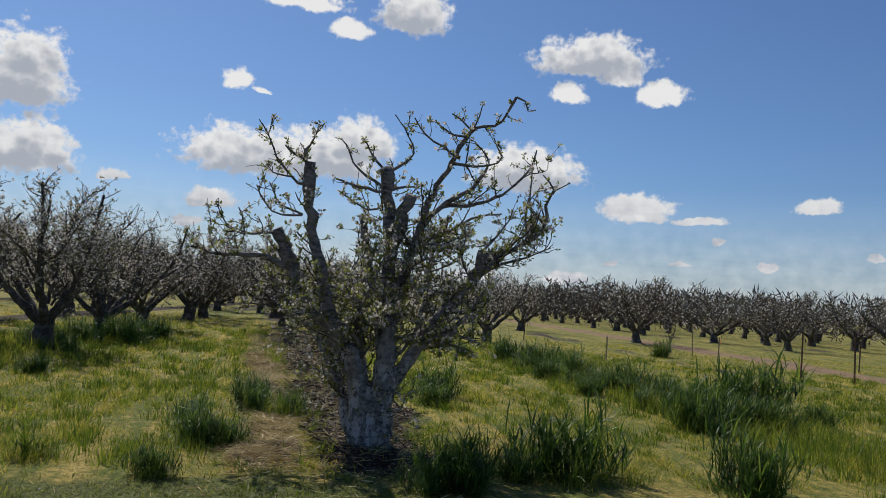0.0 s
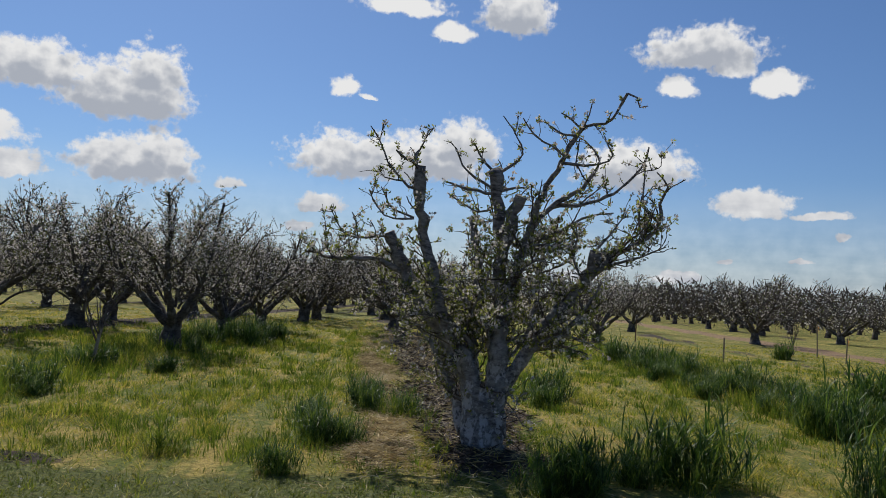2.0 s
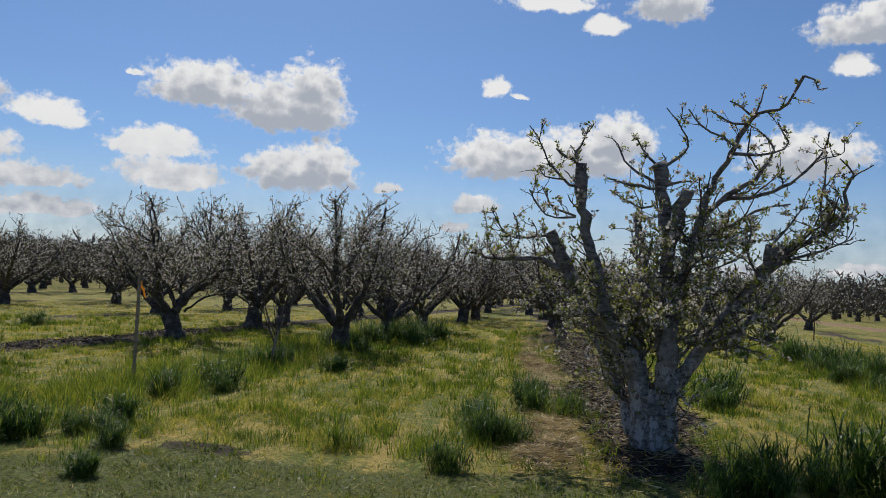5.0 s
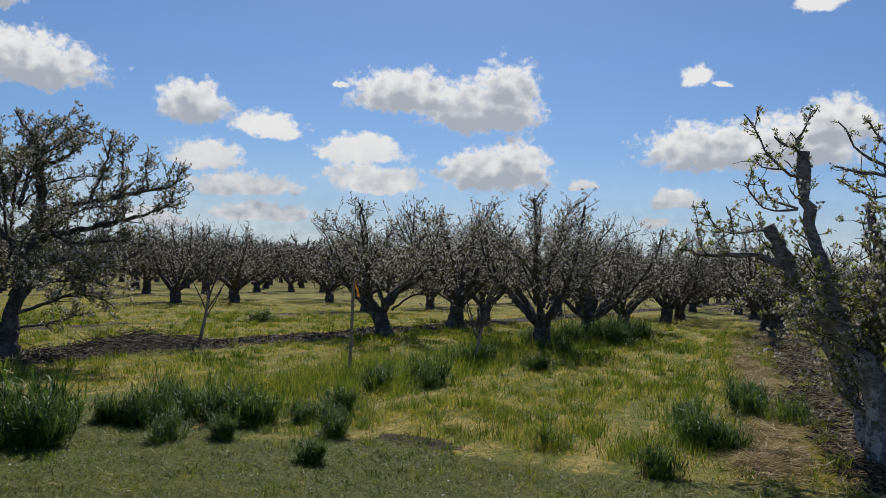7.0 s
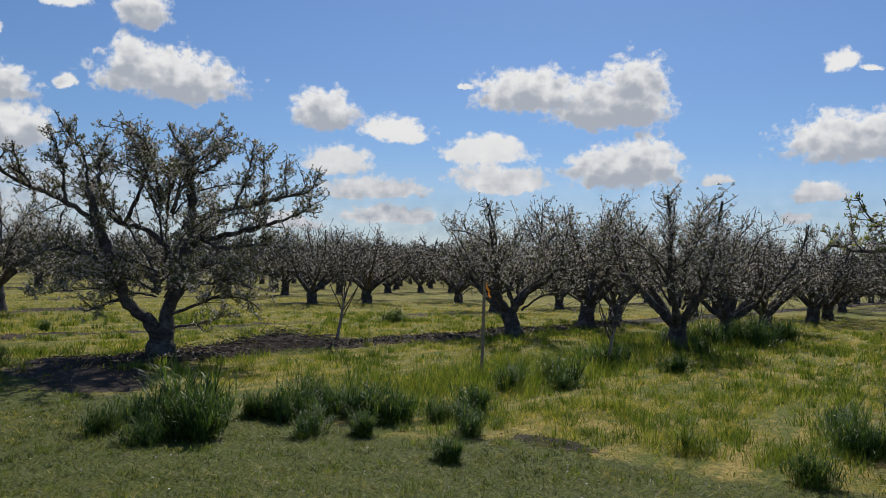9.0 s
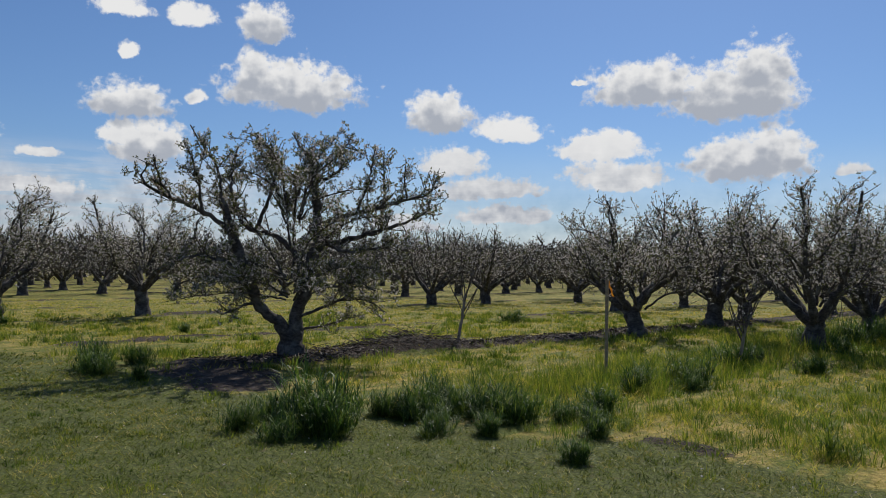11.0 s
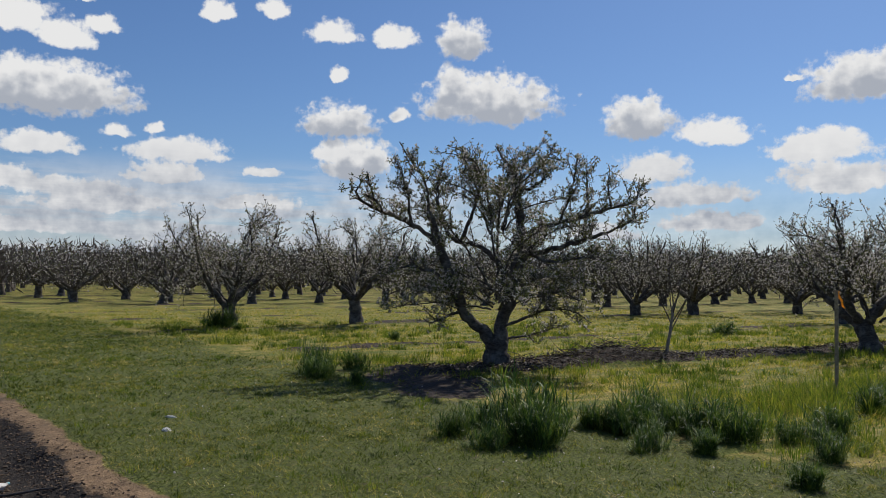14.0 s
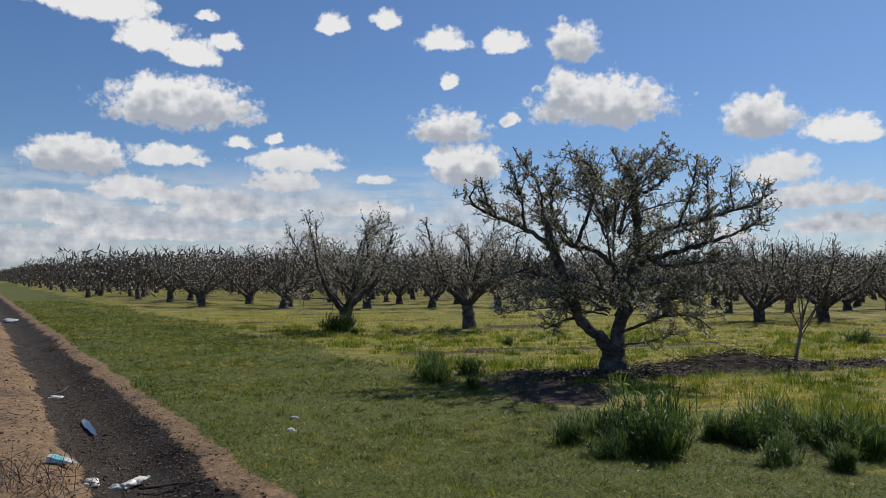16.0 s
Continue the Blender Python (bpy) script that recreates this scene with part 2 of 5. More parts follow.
# ---------------------------------------------------------------- plan
PITCH = 5.8           # distance between rows
SLOPE = 0.17          # the rows lean this much to -x for each metre of +y
NEAR_ROWS = {1: (5.5, 0.24), 0: (-0.6, 0.23), -1: (-7.3, 0.11), -2: (-12.2, 0.05), -3: (-16.9, 0.13), -4: (-23.9, 0.18)}


def row_line(k):
    """x where row k crosses y = 8, and its lean."""
    if k in NEAR_ROWS:
        return NEAR_ROWS[k]
    return (-24.0 + PITCH * (k + 4), 0.18) if k < 0 else (5.5 + PITCH * (k - 1), 0.2)


def row_x(k, y):
    x0, lean = row_line(k)
    return x0 - lean * (y - 8.0)


def row_u(x, y):
    return x + SLOPE * (y - 8.0)


def verge(x):
    """Where the mown headland meets the bare lip of the ditch."""
    return 0.32 + np.where(x < -7.0, 0.232, 0.19) * (x + 7.0)


def soft(v, lo, hi):
    s = np.clip((v - lo) / (hi - lo), 0, 1)
    return s * s * (3 - 2 * s)


def waves(x, y, k, seed):
    """Cheap smooth noise in -1..1 from a few sines."""
    r = np.random.RandomState(seed)
    s = 0
    for i in range(6):
        a, p = r.uniform(0, 6.28), r.uniform(0, 6.28)
        f = k * r.uniform(0.5, 1.8)
        s = s + np.sin((x * np.cos(a) + y * np.sin(a)) * f + p)
    return s / 6


def zones(x, y):
    """Masks 0..1 of each kind of ground, and the height. The soil mask also carries painted tree shade."""
    x, y = np.asarray(x, float), np.asarray(y, float)
    n1, n2 = waves(x, y, 1.2, 1), waves(x, y, 4.0, 2)
    e = y - verge(x) + 0.12 * n2 + 0.1 * n1
    head = soft(e, 5.4 + 1.1 * n1 + 0.5 * n2, 4.0 + 1.1 * n1 + 0.5 * n2) * soft(e, -0.05, 0.1)
    off, k = np.full(x.shape, 99.0), np.zeros(x.shape)
    for i in range(-24, 10):
        o = x - row_x(i, y)
        closer = np.abs(o) < np.abs(off)
        off, k = np.where(closer, o, off), np.where(closer, i, k)
    road_u = row_u(x, y)
    track = soft(road_u, 15.0, 15.4) * soft(road_u, 17.8, 17.3) * soft(y, 6, 10)
    orchard = soft(e, 5.0, 6.0)
    main_row, bank = np.abs(k) < 0.5, np.abs(k + 2) < 0.5
    # the other rows' strips widen with distance, soil and tree shade in one colour
    width = np.where(main_row, 0.75, np.where(bank, 0.7, 0.5 + 0.15 * soft(np.hypot(x, y), 18, 40))) + 0.34 * n1 + 0.24 * n2
    soil = soft(np.abs(off - np.where(main_row, 0.1, 0.0)), width + 0.1, width - 0.35) * orchard
    tall_row = (np.abs(k + 1) < 0.5) | (np.abs(k - 1) < 0.5)
    soil = np.where(tall_row, soil * (0.3 + 0.7 * soft(y, 24, 34)), soil) * (1 - track)
    # broken up like the shadow lines under the rows, which they paint in
    soil = np.where(main_row | bank, soil, soil * np.clip(0.52 + 0.5 * n2 + 0.4 * n1, 0.15, 0.85))
    # bare soil plus the broad tree's cast shadow, painted as one dark ellipse
    soil_shade = np.hypot((x + 11.2) / 1.9, (y - 4.7) / 1.0) + 0.35 * n1 + 0.25 * n2
    soil = np.maximum(soil, 0.85 * soft(soil_shade, 1.1, 0.6))
    bare = np.hypot((x + 4.4) / 0.75, (y - 6.05) / 0.35) + 0.4 * n1 + 0.3 * n2
    soil = np.maximum(soil, 0.75 * soft(bare, 1.1, 0.6))
    straw = soft(np.abs(off + 0.95 + 0.2 * n1 + 0.12 * n2), 0.42, 0.12) * main_row * orchard * soft(y, 26, 16)
    dirt = soft(e, 0.08, -0.05)
    wet = soft(np.abs(e + 0.74), 0.54, 0.40)
    heap = np.exp(-(((x + 12.3) / 0.5) ** 2 + ((y - 9.0) / 0.9) ** 2))
    z = 0.05 * n1 * soft(e, 0, 4) + 0.02 * n2 * orchard
    z = z + 0.06 * soil * orchard + 0.04 * straw + 0.22 * heap
    z = z - 0.22 * soft(np.abs(e + 0.82), 0.66, 0.12) - 0.03 * dirt + 0.015 * n2 * wet
    z = z * soft(np.hypot(x, y), 160, 60)
    tall = tall_row * orchard * soft(np.abs(off), 1.2, 0.6)
    return dict(soil=soil, straw=straw, lawn=head, dirt=np.maximum(dirt, track), wet=wet, z=z, e=e, orchard=orchard, tall=tall, off=off, lush=np.maximum(tall, 0.0))


def height(x, y):
    return float(zones(np.array([x]), np.array([y]))["z"][0])


def mesh_from(name, verts, faces, mat, smooth=True):
    """A mesh from an (n, 3) array and a list of faces or an (m, k) array."""
    me = bpy.data.meshes.new(name)
    verts = np.asarray(verts, np.float32)
    faces = np.asarray(faces, np.int32)
    k = faces.shape[1]
    me.vertices.add(len(verts))
    me.vertices.foreach_set("co", verts.ravel())
    me.loops.add(faces.size)
    me.loops.foreach_set("vertex_index", faces.ravel())
    me.polygons.add(len(faces))
    me.polygons.foreach_set("loop_start", np.arange(0, faces.size, k, dtype=np.int32))
    me.polygons.foreach_set("use_smooth", np.full(len(faces), smooth))
    me.update(calc_edges=True)
    me.validate()
    me.materials.append(mat)
    return me


def ground_material():
    m, t, out = material("orchard_ground")
    p = coords(t)
    fine, mid, broad = noise_tex(t, p, 28.0, 5.0, 0.7), noise_tex(t, p, 6.0, 4.0, 0.6), noise_tex(t, p, 0.9, 4.0, 0.6)
    green = mixed(t, span(t, fine, 0.3, 0.7), rgb(0.045, 0.065, 0.008), rgb(0.155, 0.175, 0.02))
    dry = mixed(t, span(t, fine, 0.3, 0.7), rgb(0.19, 0.145, 0.03), rgb(0.48, 0.36, 0.105))
    place = node(t, "ShaderNodeSeparateXYZ", p).outputs
    lane = node(t, "ShaderNodeCombineXYZ", maths(t, "MULTIPLY", attribute(t, "off"), 4.0), maths(t, "MULTIPLY", place[1], 0.25), 0.0).outputs[0]
    swath = noise_tex(t, lane, 1.0, 4.0, 0.65)
    meadow = mixed(t, span(t, maths(t, "ADD", maths(t, "MULTIPLY", maths(t, "ADD", mid, broad), 0.5), swath), 0.88, 1.22), green, dry)
    meadow = mixed(t, maths(t, "MULTIPLY", attribute(t, "lush"), 0.7), meadow, green)
    clod = noise_tex(t, p, 11.0, 6.0, 0.75)
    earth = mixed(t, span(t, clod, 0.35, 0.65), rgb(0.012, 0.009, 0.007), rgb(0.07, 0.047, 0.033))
    turf = mixed(t, span(t, fine, 0.35, 0.7), rgb(0.04, 0.054, 0.009), rgb(0.145, 0.16, 0.032))
    turf = mixed(t, span(t, mid, 0.55, 0.75), turf, rgb(0.12, 0.105, 0.045))
    sand = mixed(t, span(t, clod, 0.3, 0.7), rgb(0.12, 0.075, 0.04), rgb(0.34, 0.225, 0.125))
    sand = mixed(t, span(t, broad, 0.5, 0.75), sand, rgb(0.10, 0.075, 0.05))
    mud = mixed(t, span(t, clod, 0.3, 0.7), rgb(0.014, 0.011, 0.009), rgb(0.05, 0.038, 0.028))
    chaff = mixed(t, span(t, maths(t, "MULTIPLY_ADD", mid, 0.5, maths(t, "MULTIPLY", fine, 0.5)), 0.48, 0.58), rgb(0.03, 0.021, 0.014), rgb(0.58, 0.45, 0.22))

    def edge(name, wobble=0.5):
        return span(t, maths(t, "MULTIPLY_ADD", maths(t, "SUBTRACT", clod, 0.5), wobble, maths(t, "MULTIPLY_ADD", maths(t, "SUBTRACT", mid, 0.5), wobble, attribute(t, name))), 0.38, 0.62)

    # earth colour also darkens the ground where tree shade is painted
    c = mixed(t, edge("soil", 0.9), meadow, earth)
    c = mixed(t, edge("straw", 0.8), c, chaff)
    c = mixed(t, edge("lawn", 0.6), c, turf)
    c = mixed(t, edge("dirt", 0.3), c, sand)
    c = mixed(t, edge("wet", 0.9), c, mud)
    bumps = maths(t, "ADD", clod, maths(t, "MULTIPLY", fine, 0.5))
    surface(t, out, c, 0.95, bumps, 0.8, 0.05)
    return m


def steps(first, far):
    """Ever longer strides out to far."""
    d, k, out = 0.0, first, []
    while d < far:
        d += k
        out.append(d)
        k *= 1.22
    return np.array(out)


def build_ground():
    xs = np.concatenate([-75 - steps(0.6, 2400)[::-1], np.arange(-75, -17, 0.6), np.arange(-17, 8, 0.14), 8 + steps(0.3, 2400)])
    ys = np.concatenate([-16 - steps(0.4, 2400)[::-1], np.arange(-16, -2.6, 0.3), np.arange(-2.6, 19, 0.14), 19 + steps(0.2, 2400)])
    gx, gy = np.meshgrid(xs, ys)
    zz = zones(gx.ravel(), gy.ravel())
    verts = np.stack([gx.ravel(), gy.ravel(), zz["z"]], 1)
    nx, ny = len(xs), len(ys)
    i = (np.arange(ny - 1)[:, None] * nx + np.arange(nx - 1)[None]).ravel()
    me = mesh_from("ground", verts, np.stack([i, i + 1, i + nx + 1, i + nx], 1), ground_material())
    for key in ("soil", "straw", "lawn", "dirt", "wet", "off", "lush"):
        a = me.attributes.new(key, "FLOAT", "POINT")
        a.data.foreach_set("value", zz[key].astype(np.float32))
    return tagged(new("ground", me), "orchard ground of mown grass, dark soil strips, painted tree shade and a dirt ditch", "ground", kind="structure")


build_ground()


# ---------------------------------------------------------------- trees
class Tubes:
    """Gathers tapering tubes into one mesh of quads."""

    def __init__(self):
        self.v, self.f, self.n = [], [], 0

    def add(self, pts, rad, sides, cut=False):
        pts, rad = np.asarray(pts, float), np.asarray(rad, float)
        m = len(pts)
        tan = np.gradient(pts, axis=0)
        tan /= np.linalg.norm(tan, axis=1)[:, None] + 1e-9
        ref = np.array([0.31, 0.92, 0.2]) if abs(tan[0, 2]) > 0.7 else np.array([0.1, 0.2, 0.97])
        a = np.cross(tan, ref)
        a /= np.linalg.norm(a, axis=1)[:, None] + 1e-9
        b = np.cross(tan, a)
        ang = np.arange(sides) * 2 * np.pi / sides
        ring = pts[:, None] + rad[:, None, None] * (np.cos(ang)[None, :, None] * a[:, None] + np.sin(ang)[None, :, None] * b[:, None])
        self.v.append(ring.reshape(-1, 3))
        i = np.arange(m - 1)[:, None] * sides + np.arange(sides)[None]
        j = np.arange(m - 1)[:, None] * sides + (np.arange(sides)[None] + 1) % sides
        self.f.append(np.stack([i, j, j + sides, i + sides], -1).reshape(-1, 4) + self.n)
        self.n += m * sides
        if cut:
            top = ring[-1]
            centre = pts[-1] - tan[-1] * rad[-1] * 0.15
            inner = centre + (top - pts[-1]) * 0.5
            self.v.append(np.concatenate([inner, centre[None]]))
            s = self.n - sides
            k = np.arange(sides)
            self.f.append(np.stack([s + k, s + (k + 1) % sides, self.n + (k + 1) % sides, self.n + k], -1))
            self.f.append(np.stack([self.n + k, self.n + (k + 1) % sides, np.full(sides, self.n + sides), np.full(sides, self.n + sides)], -1)[:, [0, 1, 2, 2]])
            self.n += sides + 1

    def mesh(self, name, mat):
        f = np.concatenate(self.f)
        return mesh_from(name, np.concatenate(self.v), f, mat) if len(f) else None


def smooth_line(ctrl, step, rng, wobble):
    """A gnarled line through control points (x, y, z, r)."""
    c = np.asarray(ctrl, float)
    seg = np.linalg.norm(np.diff(c[:, :3], axis=0), axis=1)
    s = np.concatenate([[0], np.cumsum(seg)])
    n = max(3, int(s[-1] / step) + 1)
    q = np.linspace(0, s[-1], n)
    ext = np.vstack([2 * c[0] - c[1], c, 2 * c[-1] - c[-2]])
    es = np.concatenate([[-seg[0]], s, [s[-1] + seg[-1]]])
    res = np.empty((n, 4))
    for k, v in enumerate(q):
        i = min(max(np.searchsorted(es, v, "right") - 1, 1), len(es) - 3)
        t = (v - es[i]) / (es[i + 1] - es[i])
        p0, p1, p2, p3 = ext[i - 1:i + 3]
        res[k] = 0.5 * (2 * p1 + (p2 - p0) * t + (2 * p0 - 5 * p1 + 4 * p2 - p3) * t * t + (3 * p1 - p0 - 3 * p2 + p3) * t ** 3)
    res[:, 3] = np.interp(q, s, c[:, 3])
    res[1:-1, :3] += rng.normal(0, wobble, (n - 2, 3)) * np.minimum(1, res[1:-1, 3:] * 30)
    res[1:-1, 3] *= rng.uniform(0.86, 1.18, n - 2)
    return res


def wander(rng, start, way, length, steps, r0, r1, lift, twist):
    pts = [np.array(start, float)]
    d = np.array(way, float)
    d /= np.linalg.norm(d)
    for _ in range(steps):
        d = d + rng.normal(0, twist, 3) + np.array([0, 0, lift])
        d /= np.linalg.norm(d)
        pts.append(pts[-1] + d * length / steps)
    return np.column_stack([pts, np.linspace(r0, r1, steps + 1)])


class Blades:
    """Gathers small leaf-like diamonds."""

    def __init__(self):
        self.v = []

    def leaf(self, rng, at, way, length, width):
        n = len(at)
        side = np.cross(way, rng.normal(0, 1, (n, 3)))
        side /= np.linalg.norm(side, axis=1)[:, None] + 1e-9
        fold = np.cross(side, way)
        mid = at + way * (length * 0.5)[:, None]
        w = (width * 0.5)[:, None]
        self.v.append(np.stack([at, mid + side * w + fold * w * 0.5, at + way * length[:, None], mid - side * w + fold * w * 0.5], 1))

    def mesh(self, name, mat):
        v = np.concatenate(self.v).reshape(-1, 3)
        return mesh_from(name, v, np.arange(len(v)).reshape(-1, 4), mat, False)


def unit(v):
    return v / (np.linalg.norm(v, axis=-1, keepdims=True) + 1e-9)


def grow_tree(rng, limbs, spec):
    """Branches, twigs, leaves and blossom along limbs given as (n, 4) lines. Returns their meshes by part."""
    wood, fine, green, white = Tubes(), Tubes(), Blades(), Blades()
    thin = Blades() if spec.get("flat") else None
    spots, ways, roots, tips = [], [], [], []
    second = []
    for line in limbs:
        total = np.linalg.norm(np.diff(line[:, :3], axis=0), axis=1).sum()
        count = int(total * spec["branches"]) if line[0, 3] > spec.get("bearing", 0.028) else 0
        for _ in range(count):
            k = rng.uniform(spec.get("from", 0.3), 1.0)
            i = min(int(k * (len(line) - 1)), len(line) - 2)
            p, r = line[i, :3], line[i, 3]
            if p[2] > spec.get("sparse", 99.0) and rng.uniform() < 0.72:
                continue
            along = unit(line[i + 1, :3] - p)
            out = unit(np.array([p[0], p[1], 0.0]) + rng.normal(0, 0.25, 3) * [1, 1, 0])
            way = unit(0.35 * along + 0.7 * out * rng.uniform(0.2, 1.2) + rng.normal(0, 0.55, 3) + [0, 0, rng.uniform(-0.15, 0.9)])
            ln = rng.uniform(0.35, 1.0) * spec["reach"] * (1.15 - 0.5 * k)
            if line[0, 3] < 0.022:
                ln *= 0.5
            top = spec["top"] - p[2]
            if way[2] * ln > top:
                ln = max(0.12, top / max(way[2], 0.2))
            second.append(wander(rng, p, way, ln, spec.get("steps", 6), min(spec.get("thick", 0.02), r * 0.55), 0.005, rng.uniform(-0.02, 0.14), 0.2))
    for line in second:
        wood.add(line[:, :3], line[:, 3], spec.get("sides", 4))
    for line in second + [l[int(len(l) * (0.45 if l[0, 3] > 0.028 else 0.1)):] for l in limbs]:
        total = np.linalg.norm(np.diff(line[:, :3], axis=0), axis=1).sum()
        high = line[:, 2].mean() > spec.get("sparse", 99.0)
        for _ in range(int(total * spec["twigs"] * (0.9 if high else 1.0)) + 1):
            i = rng.randint(0, len(line) - 1)
            p = line[i, :3] + (line[i + 1, :3] - line[i, :3]) * rng.uniform()
            along = unit(line[i + 1, :3] - line[i, :3])
            way = unit(0.4 * along + rng.normal(0, 0.7, 3) + [0, 0, 0.45])
            ln = rng.uniform(0.12, 1.0) ** (2.2 if high else 1.6) * spec["twig"]
            if p[2] + ln * way[2] > spec["top"] + 0.25:
                ln *= 0.4
            t = wander(rng, p, way, ln, 3, 0.0055, 0.0022, 0.06, spec.get("crook", 0.14))
            if thin is None:
                fine.add(t[:, :3], t[:, 3], 3)
            else:
                roots.append(t[0, :3])
                tips.append(t[3, :3])
            m = max(1, int(ln * spec["spurs"]))
            q = rng.uniform(0.05, 1.0, m) ** 0.6
            idx = np.minimum((q * 3).astype(int), 2)
            fr = (q * 3 - idx)[:, None]
            spots.append(t[idx, :3] * (1 - fr) + t[idx + 1, :3] * fr)
            ways.append(np.repeat(unit(t[3, :3] - t[0, :3])[None], m, 0))
    spots, ways = np.concatenate(spots), np.concatenate(ways)
    for blades, share, per, size, wide in ((green, spec["leaf"], spec.get("leaves", 4), spec.get("leaf_size", 0.042), 0.45), (white, spec["bloom"], spec.get("petals", 4), spec.get("petal_size", 0.028), 0.9)):
        keep = rng.uniform(0, 1, len(spots)) < share
        at, w = np.repeat(spots[keep], per, 0), np.repeat(ways[keep], per, 0)
        n = len(at)
        at = at + rng.normal(0, 0.012, (n, 3))
        way = unit(w * 0.3 + rng.normal(0, 0.8, (n, 3)) + [0, 0, 0.25])
        length = size * rng.uniform(0.5, 1.25, n)
        blades.leaf(rng, at, way, length, length * wide)
    if thin is not None:
        a, b = np.array(roots), np.array(tips)
        long = np.linalg.norm(b - a, axis=1)
        thin.leaf(rng, a, unit(b - a), long, np.full(len(a), spec["flat"]))
        fine = thin
    return dict(branchwork=wood.mesh("branchwork", TWIG), brushwood=fine.mesh("brushwood", TWIG), foliage=green.mesh("foliage", spec.get("leaf_look", LEAF)), blossom=white.mesh("blossom", BLOSSOM))


def paint_attribute(me, top):
    co = np.empty(len(me.vertices) * 3, np.float32)
    me.vertices.foreach_get("co", co)
    z = co.reshape(-1, 3)[:, 2]
    a = me.attributes.new("paint", "FLOAT", "POINT")
    a.data.foreach_set("value", soft(z, top, top * 0.55).astype(np.float32))


def tree_thing(name, trunk, limbs, seed, spec, bark, label, paint=0.9):
    """A fruit tree: an empty at the foot with trunk, limbs, branches, twigs, leaves and blossom as parts."""
    rng = np.random.RandomState(seed)
    root = new(name)
    step = spec.get("step", 0.09)
    lines = [smooth_line(l, step, rng, spec.get("wobble", 0.012)) for l in limbs]
    if spec.get("hero"):
        for l in lines:
            l[:, 3] *= spec.get("wood", 1.0) * (0.62 + 0.26 * soft(l[:, 3], 0.015, 0.07)) * (1 - 0.16 * soft(l[:, 2], 1.1, 0.6))
    tb = Tubes()
    tl = smooth_line(trunk, 0.07, rng, 0.006)
    tb.add(tl[:, :3], tl[:, 3], 18 if spec.get("hero") else 10)
    me = tb.mesh("trunk", bark)
    if spec.get("hero"):
        co = np.empty(len(me.vertices) * 3, np.float32)
        me.vertices.foreach_get("co", co)
        co = co.reshape(-1, 3)
        ang = np.arctan2(co[:, 1], co[:, 0])
        flare = 1 + 0.12 * np.sin(ang * 5 + seed) * soft(co[:, 2], 0.9, 0.0) + 0.05 * np.sin(ang * 11 + co[:, 2] * 9)
        flare += 0.22 * soft(co[:, 2], 0.16, -0.05)
        co[:, :2] *= flare[:, None]
        me.vertices.foreach_set("co", co.ravel())
    paint_attribute(me, paint)
    made = [new("trunk", me)]
    for line, raw in zip(lines, limbs):
        tb = Tubes()
        tb.add(line[:, :3], line[:, 3], 10 if spec.get("hero") else 6, cut=raw[-1][3] > 0.03)
        me = tb.mesh("limb", bark)
        paint_attribute(me, paint)
        made.append(new("limb", me))
    for key, me in grow_tree(rng, lines, spec).items():
        if me:
            made.append(tagged(new(key, me), kind="stuff"))
    for ob in made:
        ob.parent = root
    return tagged(root, label, "fruit tree")


MAIN_TRUNK = [(0.03, 0, -0.12, 0.205), (0.0, 0, 0.16, 0.175), (-0.02, 0, 0.42, 0.165), (-0.03, 0, 0.62, 0.15)]
MAIN_STEMS = [
    [(-0.05, -0.0, 0.04, 0.173), (-0.12, 0.01, 0.5, 0.174), (-0.29, 0.02, 0.94, 0.14), (-0.59, 0.02, 1.32, 0.118), (-0.83, 0.02, 1.61, 0.089), (-0.99, 0.03, 1.86, 0.077), (-1.12, 0.04, 2.14, 0.074)],
    [(-0.06, -0.05, 0.39, 0.138), (-0.19, -0.11, 0.85, 0.098), (-0.39, -0.17, 1.15, 0.086), (-0.53, -0.22, 1.51, 0.074), (-0.63, -0.28, 1.88, 0.068), (-0.73, -0.33, 2.38, 0.062), (-0.75, -0.37, 2.8, 0.062)],
    [(0.12, -0.04, 0.12, 0.172), (0.11, -0.06, 0.52, 0.161), (0.11, -0.08, 0.98, 0.104), (0.09, -0.09, 1.28, 0.092)],
]
MAIN_STEMS_MORE = [
    [(0.11, 0.09, 0.56, 0.117), (0.07, 0.11, 1.08, 0.082), (0.08, 0.13, 1.8, 0.065), (0.04, 0.16, 2.27, 0.063), (0.0, 0.18, 2.57, 0.066), (-0.05, 0.2, 2.87, 0.09)],
]
MAIN_BOUGHS = [
    [(0.05, 0.1, 1.67, 0.059), (0.14, 0.07, 2.15, 0.068), (0.19, 0.03, 2.39, 0.071), (0.26, -0.01, 2.58, 0.076)],
    [(0.11, 0.06, 1.09, 0.07), (0.2, 0.02, 1.62, 0.056), (0.3, -0.01, 1.92, 0.052), (0.38, -0.04, 2.3, 0.046), (0.51, -0.07, 2.69, 0.041), (0.65, -0.1, 2.91, 0.038), (0.75, -0.14, 3.16, 0.035), (0.84, -0.17, 3.28, 0.029), (1.04, -0.2, 3.32, 0.023), (1.17, -0.23, 3.45, 0.02), (1.26, -0.26, 3.62, 0.023)],
    [(0.17, -0.04, 0.58, 0.115), (0.36, -0.07, 0.93, 0.08), (0.55, -0.09, 1.22, 0.072), (0.74, -0.12, 1.46, 0.068), (0.92, -0.15, 1.7, 0.068), (1.0, -0.19, 1.9, 0.074), (1.04, -0.23, 2.03, 0.079)],
]
